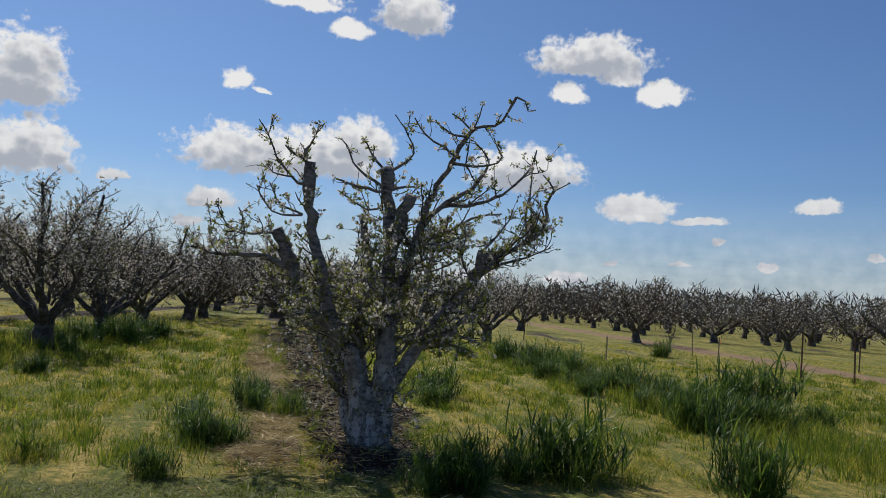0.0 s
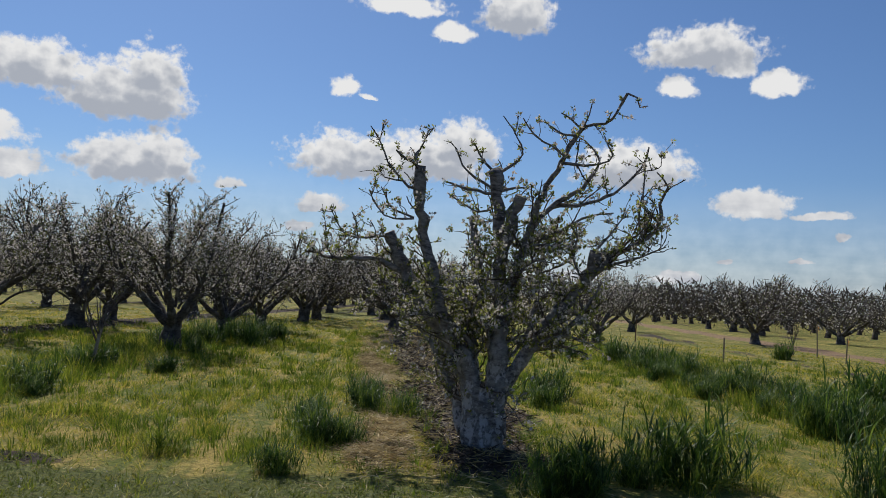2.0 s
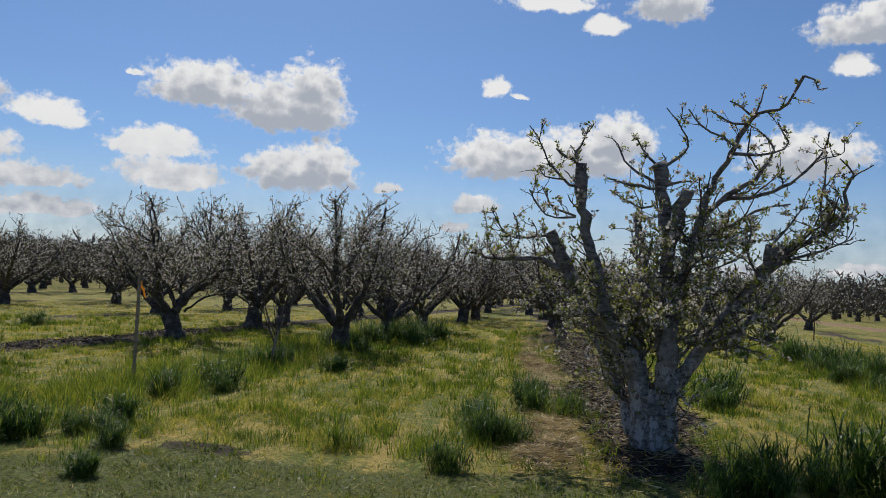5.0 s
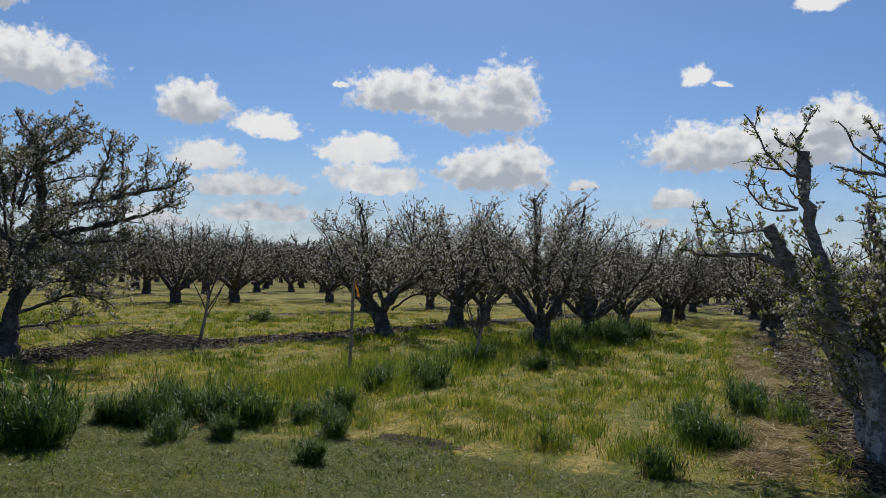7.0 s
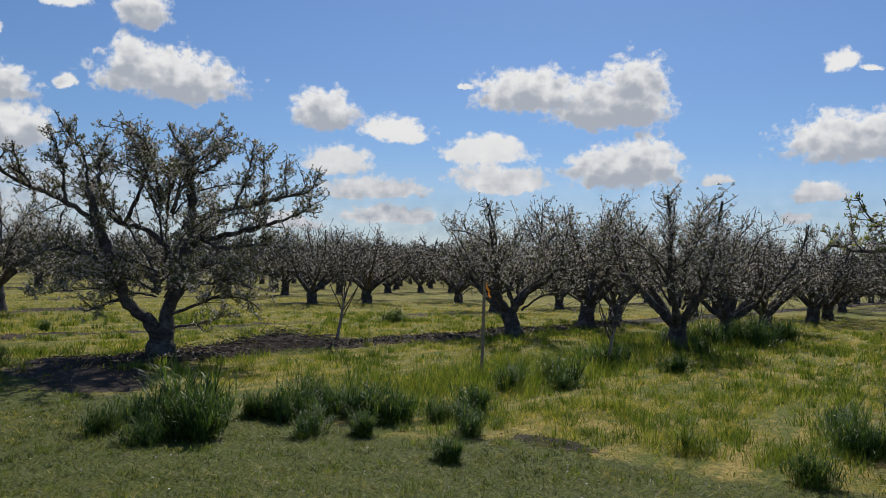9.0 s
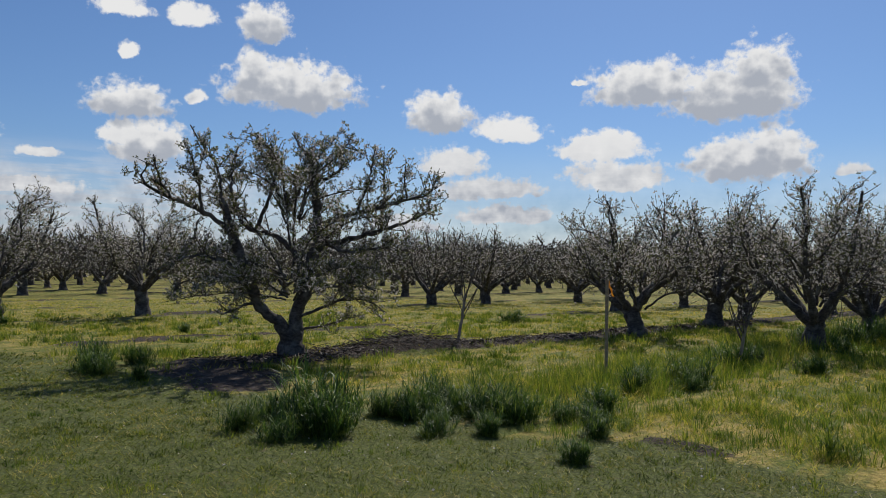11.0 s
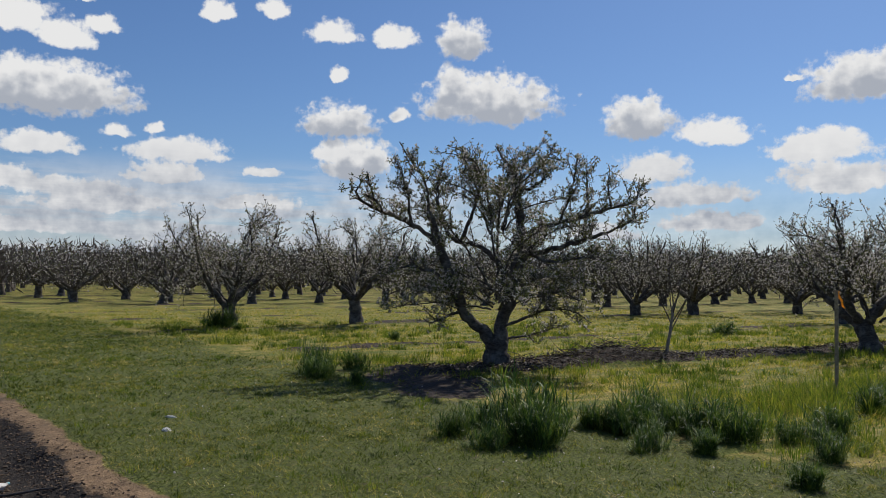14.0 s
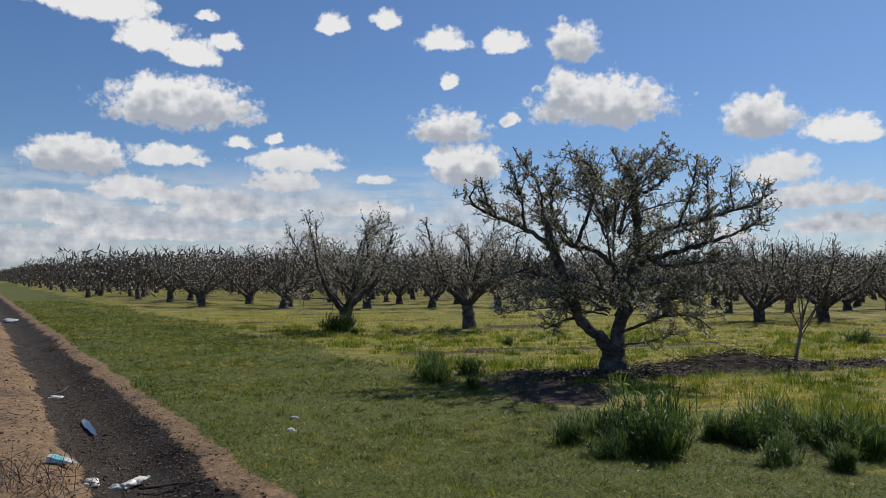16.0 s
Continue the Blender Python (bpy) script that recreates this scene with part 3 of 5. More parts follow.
MAIN_BOUGHS_MORE = [
    [(0.37, -0.07, 0.93, 0.057), (0.64, -0.18, 1.15, 0.045), (0.83, -0.29, 1.3, 0.034), (0.99, -0.4, 1.52, 0.022), (1.09, -0.52, 1.73, 0.011)],
    [(0.93, -0.23, 1.73, 0.045), (1.12, -0.24, 1.88, 0.042), (1.24, -0.25, 2.04, 0.039), (1.5, -0.26, 2.17, 0.034), (1.62, -0.27, 2.35, 0.028), (1.62, -0.29, 2.55, 0.022), (1.68, -0.31, 2.72, 0.017), (1.57, -0.34, 2.83, 0.011)],
    [(-0.92, 0.03, 1.73, 0.047), (-1.05, -0.02, 1.8, 0.041), (-1.33, -0.08, 1.85, 0.038), (-1.56, -0.13, 1.82, 0.029), (-1.79, -0.19, 1.84, 0.023), (-1.91, -0.24, 1.88, 0.014)],
]
MAIN_REAR = [
    [(-0.1, 0.14, 0.54, 0.1), (-0.21, 0.21, 1.06, 0.072), (-0.19, 0.28, 1.42, 0.06), (-0.16, 0.35, 1.79, 0.055), (-0.23, 0.41, 2.16, 0.049), (-0.3, 0.48, 2.38, 0.037)],
    [(-0.21, 0.14, 0.12, 0.1), (-0.35, 0.24, 0.51, 0.078), (-0.51, 0.34, 0.79, 0.061), (-0.65, 0.44, 1.02, 0.049), (-0.86, 0.54, 1.18, 0.031)],
    [(0.34, 0.12, 0.87, 0.047), (0.45, 0.28, 1.34, 0.042), (0.48, 0.44, 1.83, 0.037), (0.58, 0.59, 2.16, 0.025), (0.76, 0.76, 2.37, 0.016)],
    [(0.34, 0.13, 2.23, 0.042), (0.58, 0.18, 2.51, 0.036), (0.82, 0.23, 2.68, 0.03), (1.02, 0.29, 2.91, 0.027), (1.05, 0.33, 3.02, 0.018)],
]
MAIN_REAR_MORE = [
    [(0.59, 0.24, 2.51, 0.033), (0.97, 0.29, 2.58, 0.027), (1.22, 0.33, 2.69, 0.024), (1.39, 0.36, 2.84, 0.021), (1.53, 0.39, 3.03, 0.018), (1.57, 0.41, 3.22, 0.012)],
    [(0.29, 0.22, 1.99, 0.036), (0.42, 0.32, 2.15, 0.03), (0.7, 0.43, 2.3, 0.028), (0.99, 0.53, 2.46, 0.022), (1.25, 0.64, 2.52, 0.012)],
]
MAIN_SHOOTS_WEST = [
    [(-0.78, -0.36, 2.56, 0.023), (-0.93, -0.42, 2.64, 0.017), (-1.07, -0.48, 2.81, 0.014), (-1.17, -0.54, 3.04, 0.011), (-1.24, -0.59, 3.14, 0.008)],
    [(-0.88, -0.46, 2.62, 0.014), (-1.08, -0.53, 2.64, 0.011), (-1.13, -0.58, 2.71, 0.008)],
    [(-0.78, -0.36, 2.83, 0.026), (-0.94, -0.44, 2.88, 0.02), (-0.98, -0.52, 2.92, 0.014)],
    [(-0.8, -0.36, 2.8, 0.028), (-0.81, -0.36, 2.95, 0.023), (-0.77, -0.36, 2.97, 0.014), (-0.72, -0.35, 3.06, 0.011), (-0.69, -0.35, 3.17, 0.008)],
    [(-0.79, -0.36, 2.27, 0.02), (-1.03, -0.32, 2.37, 0.014), (-1.16, -0.28, 2.58, 0.009)],
    [(-0.79, -0.36, 2.26, 0.017), (-1.03, -0.46, 2.26, 0.014), (-1.16, -0.55, 2.39, 0.011), (-1.19, -0.64, 2.48, 0.008)],
]
MAIN_SHOOTS_WEST_MORE = [
    [(-1.07, 0.02, 2.11, 0.021), (-1.19, -0.04, 2.09, 0.018), (-1.48, -0.11, 2.05, 0.015), (-1.6, -0.17, 2.16, 0.012), (-1.7, -0.22, 2.35, 0.009)],
    [(-1.41, -0.1, 2.04, 0.015), (-1.44, -0.1, 2.22, 0.012), (-1.49, -0.11, 2.32, 0.009)],
]
MAIN_SHOOTS_KNOB = [
    [(-0.04, 0.2, 2.62, 0.027), (-0.26, 0.12, 2.64, 0.024), (-0.43, 0.04, 2.67, 0.018), (-0.53, -0.04, 2.69, 0.012)],
    [(-0.07, 0.2, 2.68, 0.024), (-0.35, 0.14, 2.85, 0.018), (-0.46, 0.1, 3.06, 0.012), (-0.52, 0.06, 3.13, 0.009)],
    [(-0.06, 0.2, 2.86, 0.024), (-0.18, 0.16, 2.99, 0.018), (-0.27, 0.13, 3.14, 0.012)],
    [(-0.03, 0.2, 2.82, 0.03), (0.12, 0.22, 2.91, 0.024), (0.22, 0.24, 3.02, 0.018), (0.22, 0.25, 3.16, 0.015), (0.13, 0.25, 3.3, 0.012), (0.01, 0.25, 3.47, 0.009)],
    [(0.14, 0.26, 3.28, 0.012), (0.16, 0.26, 3.38, 0.01), (0.17, 0.26, 3.48, 0.008)],
]
MAIN_SHOOTS_KNOB_MORE = [
    [(-0.03, 0.2, 2.51, 0.024), (-0.19, 0.25, 2.42, 0.018), (-0.36, 0.31, 2.5, 0.014), (-0.55, 0.36, 2.62, 0.01)],
    [(0.02, 0.2, 2.64, 0.024), (0.18, 0.31, 2.71, 0.018), (0.31, 0.42, 2.72, 0.012)],
]
MAIN_SHOOTS_EAST = [
    [(0.73, -0.25, 2.95, 0.023), (0.5, -0.3, 3.08, 0.017), (0.34, -0.34, 3.19, 0.015), (0.25, -0.38, 3.31, 0.011)],
    [(0.77, -0.25, 3.18, 0.02), (0.6, -0.21, 3.23, 0.016), (0.5, -0.16, 3.3, 0.012)],
    [(0.8, -0.26, 3.27, 0.017), (0.7, -0.31, 3.34, 0.014), (0.62, -0.36, 3.38, 0.01)],
    [(0.85, -0.27, 3.27, 0.017), (0.91, -0.25, 3.44, 0.012), (0.92, -0.23, 3.51, 0.009)],
    [(0.67, -0.25, 2.9, 0.026), (0.89, -0.19, 2.9, 0.021), (1.03, -0.13, 2.91, 0.017), (1.01, -0.08, 3.03, 0.014), (0.88, -0.04, 3.17, 0.012)],
    [(1.04, 0.28, 2.99, 0.018), (1.19, 0.24, 3.06, 0.014), (1.08, 0.18, 3.28, 0.011)],
]
MAIN_SHOOTS_EAST_MORE = [
    [(1.26, -0.26, 3.62, 0.017), (1.34, -0.27, 3.57, 0.014), (1.37, -0.28, 3.49, 0.011), (1.43, -0.29, 3.46, 0.009), (1.46, -0.3, 3.49, 0.007)],
]
MAIN_SHOOTS_TIP = [
    [(1.62, -0.28, 2.34, 0.02), (1.47, -0.33, 2.48, 0.017), (1.45, -0.36, 2.62, 0.013), (1.45, -0.4, 2.86, 0.01)],
    [(1.48, -0.27, 2.16, 0.022), (1.42, -0.39, 2.36, 0.016), (1.42, -0.5, 2.57, 0.012)],
    [(1.1, -0.27, 1.87, 0.022), (1.36, -0.34, 1.96, 0.017), (1.54, -0.41, 2.03, 0.013), (1.67, -0.48, 2.1, 0.009)],
    [(1.01, -0.23, 2.01, 0.023), (1.15, -0.12, 2.2, 0.017), (1.26, -0.01, 2.36, 0.013), (1.35, 0.1, 2.48, 0.009)],
    [(0.94, -0.23, 1.73, 0.022), (0.81, -0.34, 1.94, 0.017), (0.84, -0.44, 2.16, 0.012), (0.79, -0.54, 2.28, 0.009)],
]
BIG_TRUNK = [(0.0, 0.0, -0.12, 0.235), (0.0, 0.0, 0.12, 0.205), (-0.01, 0.0, 0.34, 0.19), (-0.02, 0.0, 0.5, 0.14)]
BIG_FORK = [
    [(-0.0, -0.01, 0.1, 0.214), (-0.01, -0.19, 0.49, 0.174), (-0.12, -0.55, 0.83, 0.135), (-0.12, -0.73, 1.22, 0.115), (-0.14, -0.94, 1.74, 0.105), (-0.14, -1.11, 2.19, 0.095), (-0.12, -1.24, 2.59, 0.076)],
    [(0.02, 0.04, 0.1, 0.234), (0.02, 0.1, 0.73, 0.176), (0.05, 0.23, 1.17, 0.147), (0.07, 0.35, 1.66, 0.128), (0.08, 0.43, 2.15, 0.109), (0.03, 0.42, 2.65, 0.094), (-0.03, 0.38, 3.0, 0.09), (-0.08, 0.37, 3.43, 0.1)],
]
BIG_ARMS = [
    [(0.0, 0.41, 1.71, 0.069), (0.21, 0.54, 1.85, 0.064), (0.52, 0.86, 1.99, 0.058), (0.88, 1.26, 2.15, 0.048), (1.16, 1.52, 2.27, 0.038), (1.43, 1.77, 2.47, 0.028), (1.54, 1.72, 2.65, 0.015)],
    [(0.02, 0.45, 2.21, 0.064), (0.13, 0.8, 2.36, 0.06), (0.39, 1.44, 2.54, 0.05), (0.59, 1.96, 2.72, 0.04), (0.73, 2.37, 2.86, 0.03), (0.73, 2.53, 3.16, 0.016)],
    [(-0.21, -0.98, 2.03, 0.062), (-0.39, -1.47, 2.38, 0.052), (-0.54, -1.9, 2.56, 0.044), (-0.59, -2.15, 2.69, 0.038), (-0.62, -2.37, 2.87, 0.032), (-0.5, -2.32, 3.04, 0.017)],
]
BIG_ARMS_MORE = [
    [(-0.07, 0.29, 1.46, 0.069), (-0.35, -0.09, 1.99, 0.06), (-0.67, -0.53, 2.15, 0.055), (-0.83, -0.7, 2.63, 0.046), (-0.9, -0.7, 3.12, 0.036), (-0.9, -0.59, 3.59, 0.018)],
    [(-0.57, -0.41, 2.13, 0.055), (-0.38, -0.31, 2.55, 0.045), (-0.2, -0.25, 3.08, 0.036), (-0.12, -0.37, 3.39, 0.029), (-0.14, -0.66, 3.71, 0.016)],
    [(-0.13, -0.65, 0.88, 0.048), (-0.11, -0.87, 0.83, 0.038), (-0.12, -1.16, 0.71, 0.026), (-0.08, -1.36, 0.79, 0.015)],
]
BIG_CROWN = [
    [(-0.11, -1.22, 2.5, 0.047), (-0.19, -1.28, 3.02, 0.034), (-0.31, -1.44, 3.34, 0.027), (-0.47, -1.65, 3.77, 0.015)],
    [(-0.28, -1.52, 2.37, 0.038), (-0.13, -1.66, 2.93, 0.028), (-0.03, -1.9, 3.41, 0.015)],
    [(-0.42, -1.97, 2.55, 0.034), (-0.37, -2.19, 2.9, 0.024), (-0.26, -2.31, 3.2, 0.015)],
    [(0.28, 1.1, 2.46, 0.04), (0.46, 1.23, 3.11, 0.03), (0.59, 1.26, 3.59, 0.016)],
    [(0.42, 1.56, 2.55, 0.036), (0.22, 1.73, 3.05, 0.027), (-0.0, 1.84, 3.55, 0.017)],
    [(0.55, 1.99, 2.73, 0.03), (0.49, 1.99, 3.1, 0.022), (0.45, 2.04, 3.48, 0.015)],
    [(-0.06, 0.4, 3.16, 0.05), (0.14, 0.66, 3.45, 0.036), (0.31, 0.85, 3.65, 0.026), (0.4, 0.91, 3.82, 0.016)],
]
BIG_CROWN_MORE = [
    [(-0.07, 0.38, 3.36, 0.05), (-0.32, 0.3, 3.58, 0.034), (-0.55, 0.25, 3.86, 0.016)],
    [(-0.06, 0.4, 2.96, 0.05), (0.33, 0.53, 3.03, 0.039), (0.64, 0.53, 3.18, 0.029)],
]
BIG_SKIRT = [
    [(0.06, 0.1, 0.63, 0.049), (0.37, 0.31, 0.79, 0.042), (0.76, 0.63, 0.94, 0.032), (1.09, 0.86, 0.91, 0.024), (1.36, 0.99, 0.75, 0.015)],
    [(0.09, 0.16, 0.43, 0.039), (0.13, 0.57, 0.48, 0.032), (0.21, 1.05, 0.61, 0.02), (0.19, 1.36, 0.64, 0.014)],
    [(-0.11, -0.61, 1.08, 0.048), (-0.56, -0.85, 1.26, 0.039), (-1.04, -1.18, 1.3, 0.03), (-1.49, -1.43, 1.14, 0.016)],
    [(-0.08, -0.76, 1.22, 0.048), (-0.06, -1.19, 1.55, 0.038), (-0.07, -1.7, 1.64, 0.028), (-0.03, -2.1, 1.51, 0.014)],
    [(-0.02, 0.37, 1.56, 0.05), (-0.0, 0.88, 1.46, 0.04), (0.05, 1.45, 1.51, 0.031), (0.09, 1.99, 1.36, 0.017)],
]
BIG_SKIRT_MORE = [
    [(0.08, 0.35, 1.27, 0.049), (0.51, 0.5, 1.18, 0.038), (0.95, 0.67, 1.24, 0.028), (1.36, 0.78, 1.11, 0.015)],
    [(0.03, 0.46, 2.06, 0.05), (0.55, 0.64, 1.76, 0.039), (1.14, 0.94, 1.8, 0.028), (1.68, 1.16, 1.76, 0.015)],
]


def crown_limbs(seed, count, low, top, spread, start):
    """Extra boughs from the fork to all sides of the crown."""
    rng = np.random.RandomState(seed)
    limbs = []
    for i in range(count):
        a = 2 * math.pi * (i + rng.uniform(-0.4, 0.4)) / count
        z = low + (top - low) * rng.uniform()
        full = 1.0 - 0.45 * max(0.0, (z - 0.6 * top) / (0.4 * top)) ** 2
        o = spread * full * rng.uniform(0.75, 1.0)
        c, q = math.cos(a), math.sin(a)
        z0 = start + rng.uniform(0.0, 0.5) * max(0.3, z - start)
        limbs.append([(c * 0.12, q * 0.12, z0, 0.032), (c * o * 0.35, q * o * 0.35, z0 + (z - z0) * 0.5 + 0.12, 0.022),
                      (c * o * 0.7 + rng.normal(0, 0.12), q * o * 0.7 + rng.normal(0, 0.12), z0 + (z - z0) * 0.85 + 0.1, 0.015), (c * o, q * o, z, 0.006)])
    return limbs


def generic_limbs(seed, top=3.4, spread=1.9, count=5, extra=8):
    rng = np.random.RandomState(seed)
    h = rng.uniform(0.5, 0.8)
    lean = rng.normal(0, 0.08, 2)
    trunk = [(0, 0, -0.12, 0.27), (lean[0] * 0.5, lean[1] * 0.5, 0.25, 0.21), (lean[0], lean[1], h, 0.185), (lean[0], lean[1], h + 0.12, 0.14)]
    limbs = []
    for i in range(count):
        a = 2 * math.pi * (i + rng.uniform(-0.3, 0.3)) / count
        o = spread * rng.uniform(0.6, 1.0)
        z = top * rng.uniform(0.72, 0.97)
        c, s = math.cos(a), math.sin(a)
        limb = [(lean[0], lean[1], h - 0.1, 0.11), (lean[0] + c * o * 0.4, lean[1] + s * o * 0.4, h + 0.5, 0.072),
                (c * o * 0.68, s * o * 0.68, h + (z - h) * 0.42, 0.045), (c * o * 0.85 + rng.normal(0, .1), s * o * 0.85 + rng.normal(0, .1), h + (z - h) * 0.7, 0.026), (c * o, s * o, z, rng.choice([0.008, 0.008, 0.026]))]
        limbs.append(limb)
        for turn in (-1, 1):
            b = a + turn * rng.uniform(0.5, 1.1)
            k = rng.randint(1, 3)
            limbs.append([limb[k][:3] + (0.035,), (limb[k][0] + math.cos(b) * 0.45, limb[k][1] + math.sin(b) * 0.45, limb[k][2] + 0.3, 0.022),
                          (limb[k][0] + math.cos(b) * 0.9, limb[k][1] + math.sin(b) * 0.9, min(top, limb[k][2] + rng.uniform(0.3, 1.2)), 0.009)])
    return trunk, limbs + crown_limbs(seed + 900, extra, 0.85, top, spread, h)


MAIN_INNER = [
    [(-0.43, 0.1, 1.0, 0.03), (-0.9, 0.35, 1.5, 0.022), (-1.25, 0.5, 1.55, 0.014), (-1.5, 0.5, 1.25, 0.006)],
    [(-0.4, 0.2, 1.1, 0.03), (-0.85, 0.7, 1.3, 0.02), (-1.1, 0.9, 1.1, 0.012), (-1.2, 1.0, 0.8, 0.006)],
    [(0.2, 0.2, 0.9, 0.03), (0.6, 0.7, 1.3, 0.022), (0.95, 1.0, 1.4, 0.014), (1.2, 1.1, 1.2, 0.006)],
    [(0.44, -0.1, 1.05, 0.026), (0.75, -0.5, 1.2, 0.018), (1.0, -0.75, 1.15, 0.006)],
    [(0.1, 0.3, 1.2, 0.03), (0.25, 0.8, 1.7, 0.02), (0.3, 1.1, 2.2, 0.01)],
    [(-0.2, 0.35, 1.4, 0.03), (-0.25, 0.8, 1.8, 0.02), (-0.4, 1.05, 2.3, 0.01)],
    [(-0.3, 0.1, 1.0, 0.026), (-0.1, -0.3, 1.5, 0.018), (0.1, -0.5, 2.0, 0.008)],
]
MAIN_LIMBS = MAIN_STEMS + MAIN_STEMS_MORE + MAIN_BOUGHS + MAIN_BOUGHS_MORE + MAIN_REAR + MAIN_REAR_MORE + MAIN_SHOOTS_WEST + MAIN_SHOOTS_WEST_MORE + MAIN_SHOOTS_KNOB + MAIN_SHOOTS_KNOB_MORE + MAIN_SHOOTS_EAST + MAIN_SHOOTS_EAST_MORE + MAIN_SHOOTS_TIP + MAIN_INNER + crown_limbs(31, 8, 1.2, 2.1, 1.3, 1.0) + crown_limbs(32, 5, 0.8, 1.4, 1.5, 0.9)
BIG_LIMBS = BIG_FORK + BIG_ARMS + BIG_ARMS_MORE + BIG_CROWN + BIG_CROWN_MORE + BIG_SKIRT + BIG_SKIRT_MORE + crown_limbs(17, 9, 1.2, 3.2, 2.3, 1.2) + crown_limbs(18, 12, 2.8, 3.75, 1.9, 2.2) + crown_limbs(19, 12, 0.9, 1.6, 2.3, 0.9)

HERO = dict(hero=True, bearing=0.012, branches=9.0, reach=0.55, top=3.2, twigs=15.0, twig=0.30, spurs=18, leaf=0.66, bloom=0.5, steps=6, sides=4, leaves=5, leaf_size=0.044, petal_size=0.036, thick=0.010, sparse=2.35, crook=0.3)
HERO["from"], HERO["leaf_look"] = 0.12, LEAF_FRESH
BIGS = dict(hero=True, bearing=0.012, branches=11.0, reach=0.66, top=3.65, twigs=16.0, twig=0.28, spurs=15, wood=0.86, leaf=0.7, bloom=0.6, steps=5, sides=4, leaves=4, thick=0.011, leaf_size=0.05, petal_size=0.036, crook=0.3)
NEAR = dict(branches=8.5, reach=0.85, top=3.45, twigs=11.0, twig=0.40, spurs=11, leaf=0.6, bloom=0.66, steps=5, sides=4, leaves=3, petals=3, leaf_size=0.05, petal_size=0.042, thick=0.012, flat=0.011)
MIDS = dict(branches=7.0, reach=1.0, top=3.45, twigs=10.0, twig=0.5, spurs=6, leaf=0.5, bloom=0.58, steps=3, sides=3, step=0.25, leaves=2, petals=2, leaf_size=0.065, petal_size=0.06, flat=0.017, thick=0.013)
FARS = dict(branches=4.6, reach=1.05, top=3.45, twigs=8.5, twig=0.6, spurs=3, leaf=0.5, bloom=0.5, steps=2, sides=3, step=0.5, leaves=1, petals=1, leaf_size=0.11, petal_size=0.10, flat=0.036, thick=0.018)

ORCHARD = "old fruit trees of the orchard"
placed = []


def stand(x, y):
    placed.append((x, y))
    return (x, y, height(x, y))


def put(ob, x, y, turn=0.0, size=1.0):
    ob.matrix_basis = pose(*stand(x, y), 0, 0, turn) @ Matrix.Scale(size, 4)
    ob["group"] = ORCHARD
    return ob


# coat height 1.25 runs past the whitewash, to paint the lower limbs as lit
put(tree_thing("fruit_tree", MAIN_TRUNK, MAIN_LIMBS, 3, HERO, BARK_PALE, "gnarled old fruit tree with sawn-off limbs and whitewashed trunk", 1.25), -0.62, 8.2)
put(tree_thing("fruit_tree", BIG_TRUNK, BIG_LIMBS, 5, BIGS, BARK, "broad old fruit tree with flat-topped crown and dark trunk", 0.4), -12.3, 6.55)
NEAR_SPOTS = [(-7.85, 15.92, 21, 3.35, 1.6), (-11.62, 15.3, 22, 3.4, 1.9), (-24.2, 4.25, 23, 3.7, 2.2), (-24.2, 8.2, 24, 3.4, 1.9)]
for x, y, seed, top, spread in NEAR_SPOTS:
    tr, li = generic_limbs(seed, top, spread)
    put(tree_thing("fruit_tree", tr, li, seed, dict(NEAR, top=top), BARK, "old fruit tree in blossom with forked dark trunk"), x, y)

# ranks behind: a few shapes, set out along the rows
MID_LABEL = "pruned old fruit tree in pale blossom among the rows"
mids = [tree_thing("fruit_tree", *generic_limbs(40 + i, 3.4, 2.2, 5, 9), 40 + i, MIDS, BARK, MID_LABEL) for i in range(4)]
fars = [tree_thing("fruit_tree", *generic_limbs(60 + i, 3.4, 2.4, 4, 7), 60 + i, FARS, BARK, MID_LABEL) for i in range(3)]
WEST_SPOTS = [(-9.75, 31.2), (-13.46, 23.2), (-26.0, 23.75), (-27.3, 31.4), (-29.1, 26.5), (-24.9, 28.6), (-45.4, 4.9), (-42.6, 4.3), (-50.4, 3.1), (-54.6, -1.6), (-70.8, -5.1), (-15.5, 36.2), (-16.4, 42.4), (-11.9, 43.0), (-9.6, 43.2), (-9.87, 33.5)]
EAST_SPOTS = [(1.9, 30.5), (9.8, 39.2), (4.7, 45.1), (16.3, 46.9), (18.5, 42.0), (21.6, 52.7), (10.7, 78.4), (13.2, 75.2), (23.5, 40.5)]
todo = [(x, y, True) for x, y in WEST_SPOTS + EAST_SPOTS]
rng = np.random.RandomState(11)
for k in range(-80, 9):
    for j in range(-32, 40):
        y = 20.5 + 4.1 * j + rng.uniform(-0.5, 0.5)
        x = row_x(k, y) + rng.uniform(-0.35, 0.35)
        far = math.hypot(x, y)
        bearing = math.degrees(math.atan2(x, y))
        if far > (440 if y < verge(x) + 13 else 240 if y < verge(x) + 26 else 120) or bearing < -108 or bearing > 40 or rng.uniform() < 0.05:
            continue
        u = row_u(x, y)
        if 13.0 < u < 20.5 or y < verge(x) + (5.6 if x < -60 else 7.6) or (x > -40 and y < 20 + rng.uniform(-1, 1)):
            continue
        if (u > 20 and y < 37) or (x > -4.5 and u < 14 and y < 50):
            continue
        todo.append((x, y, False))
spare = []
used = set()
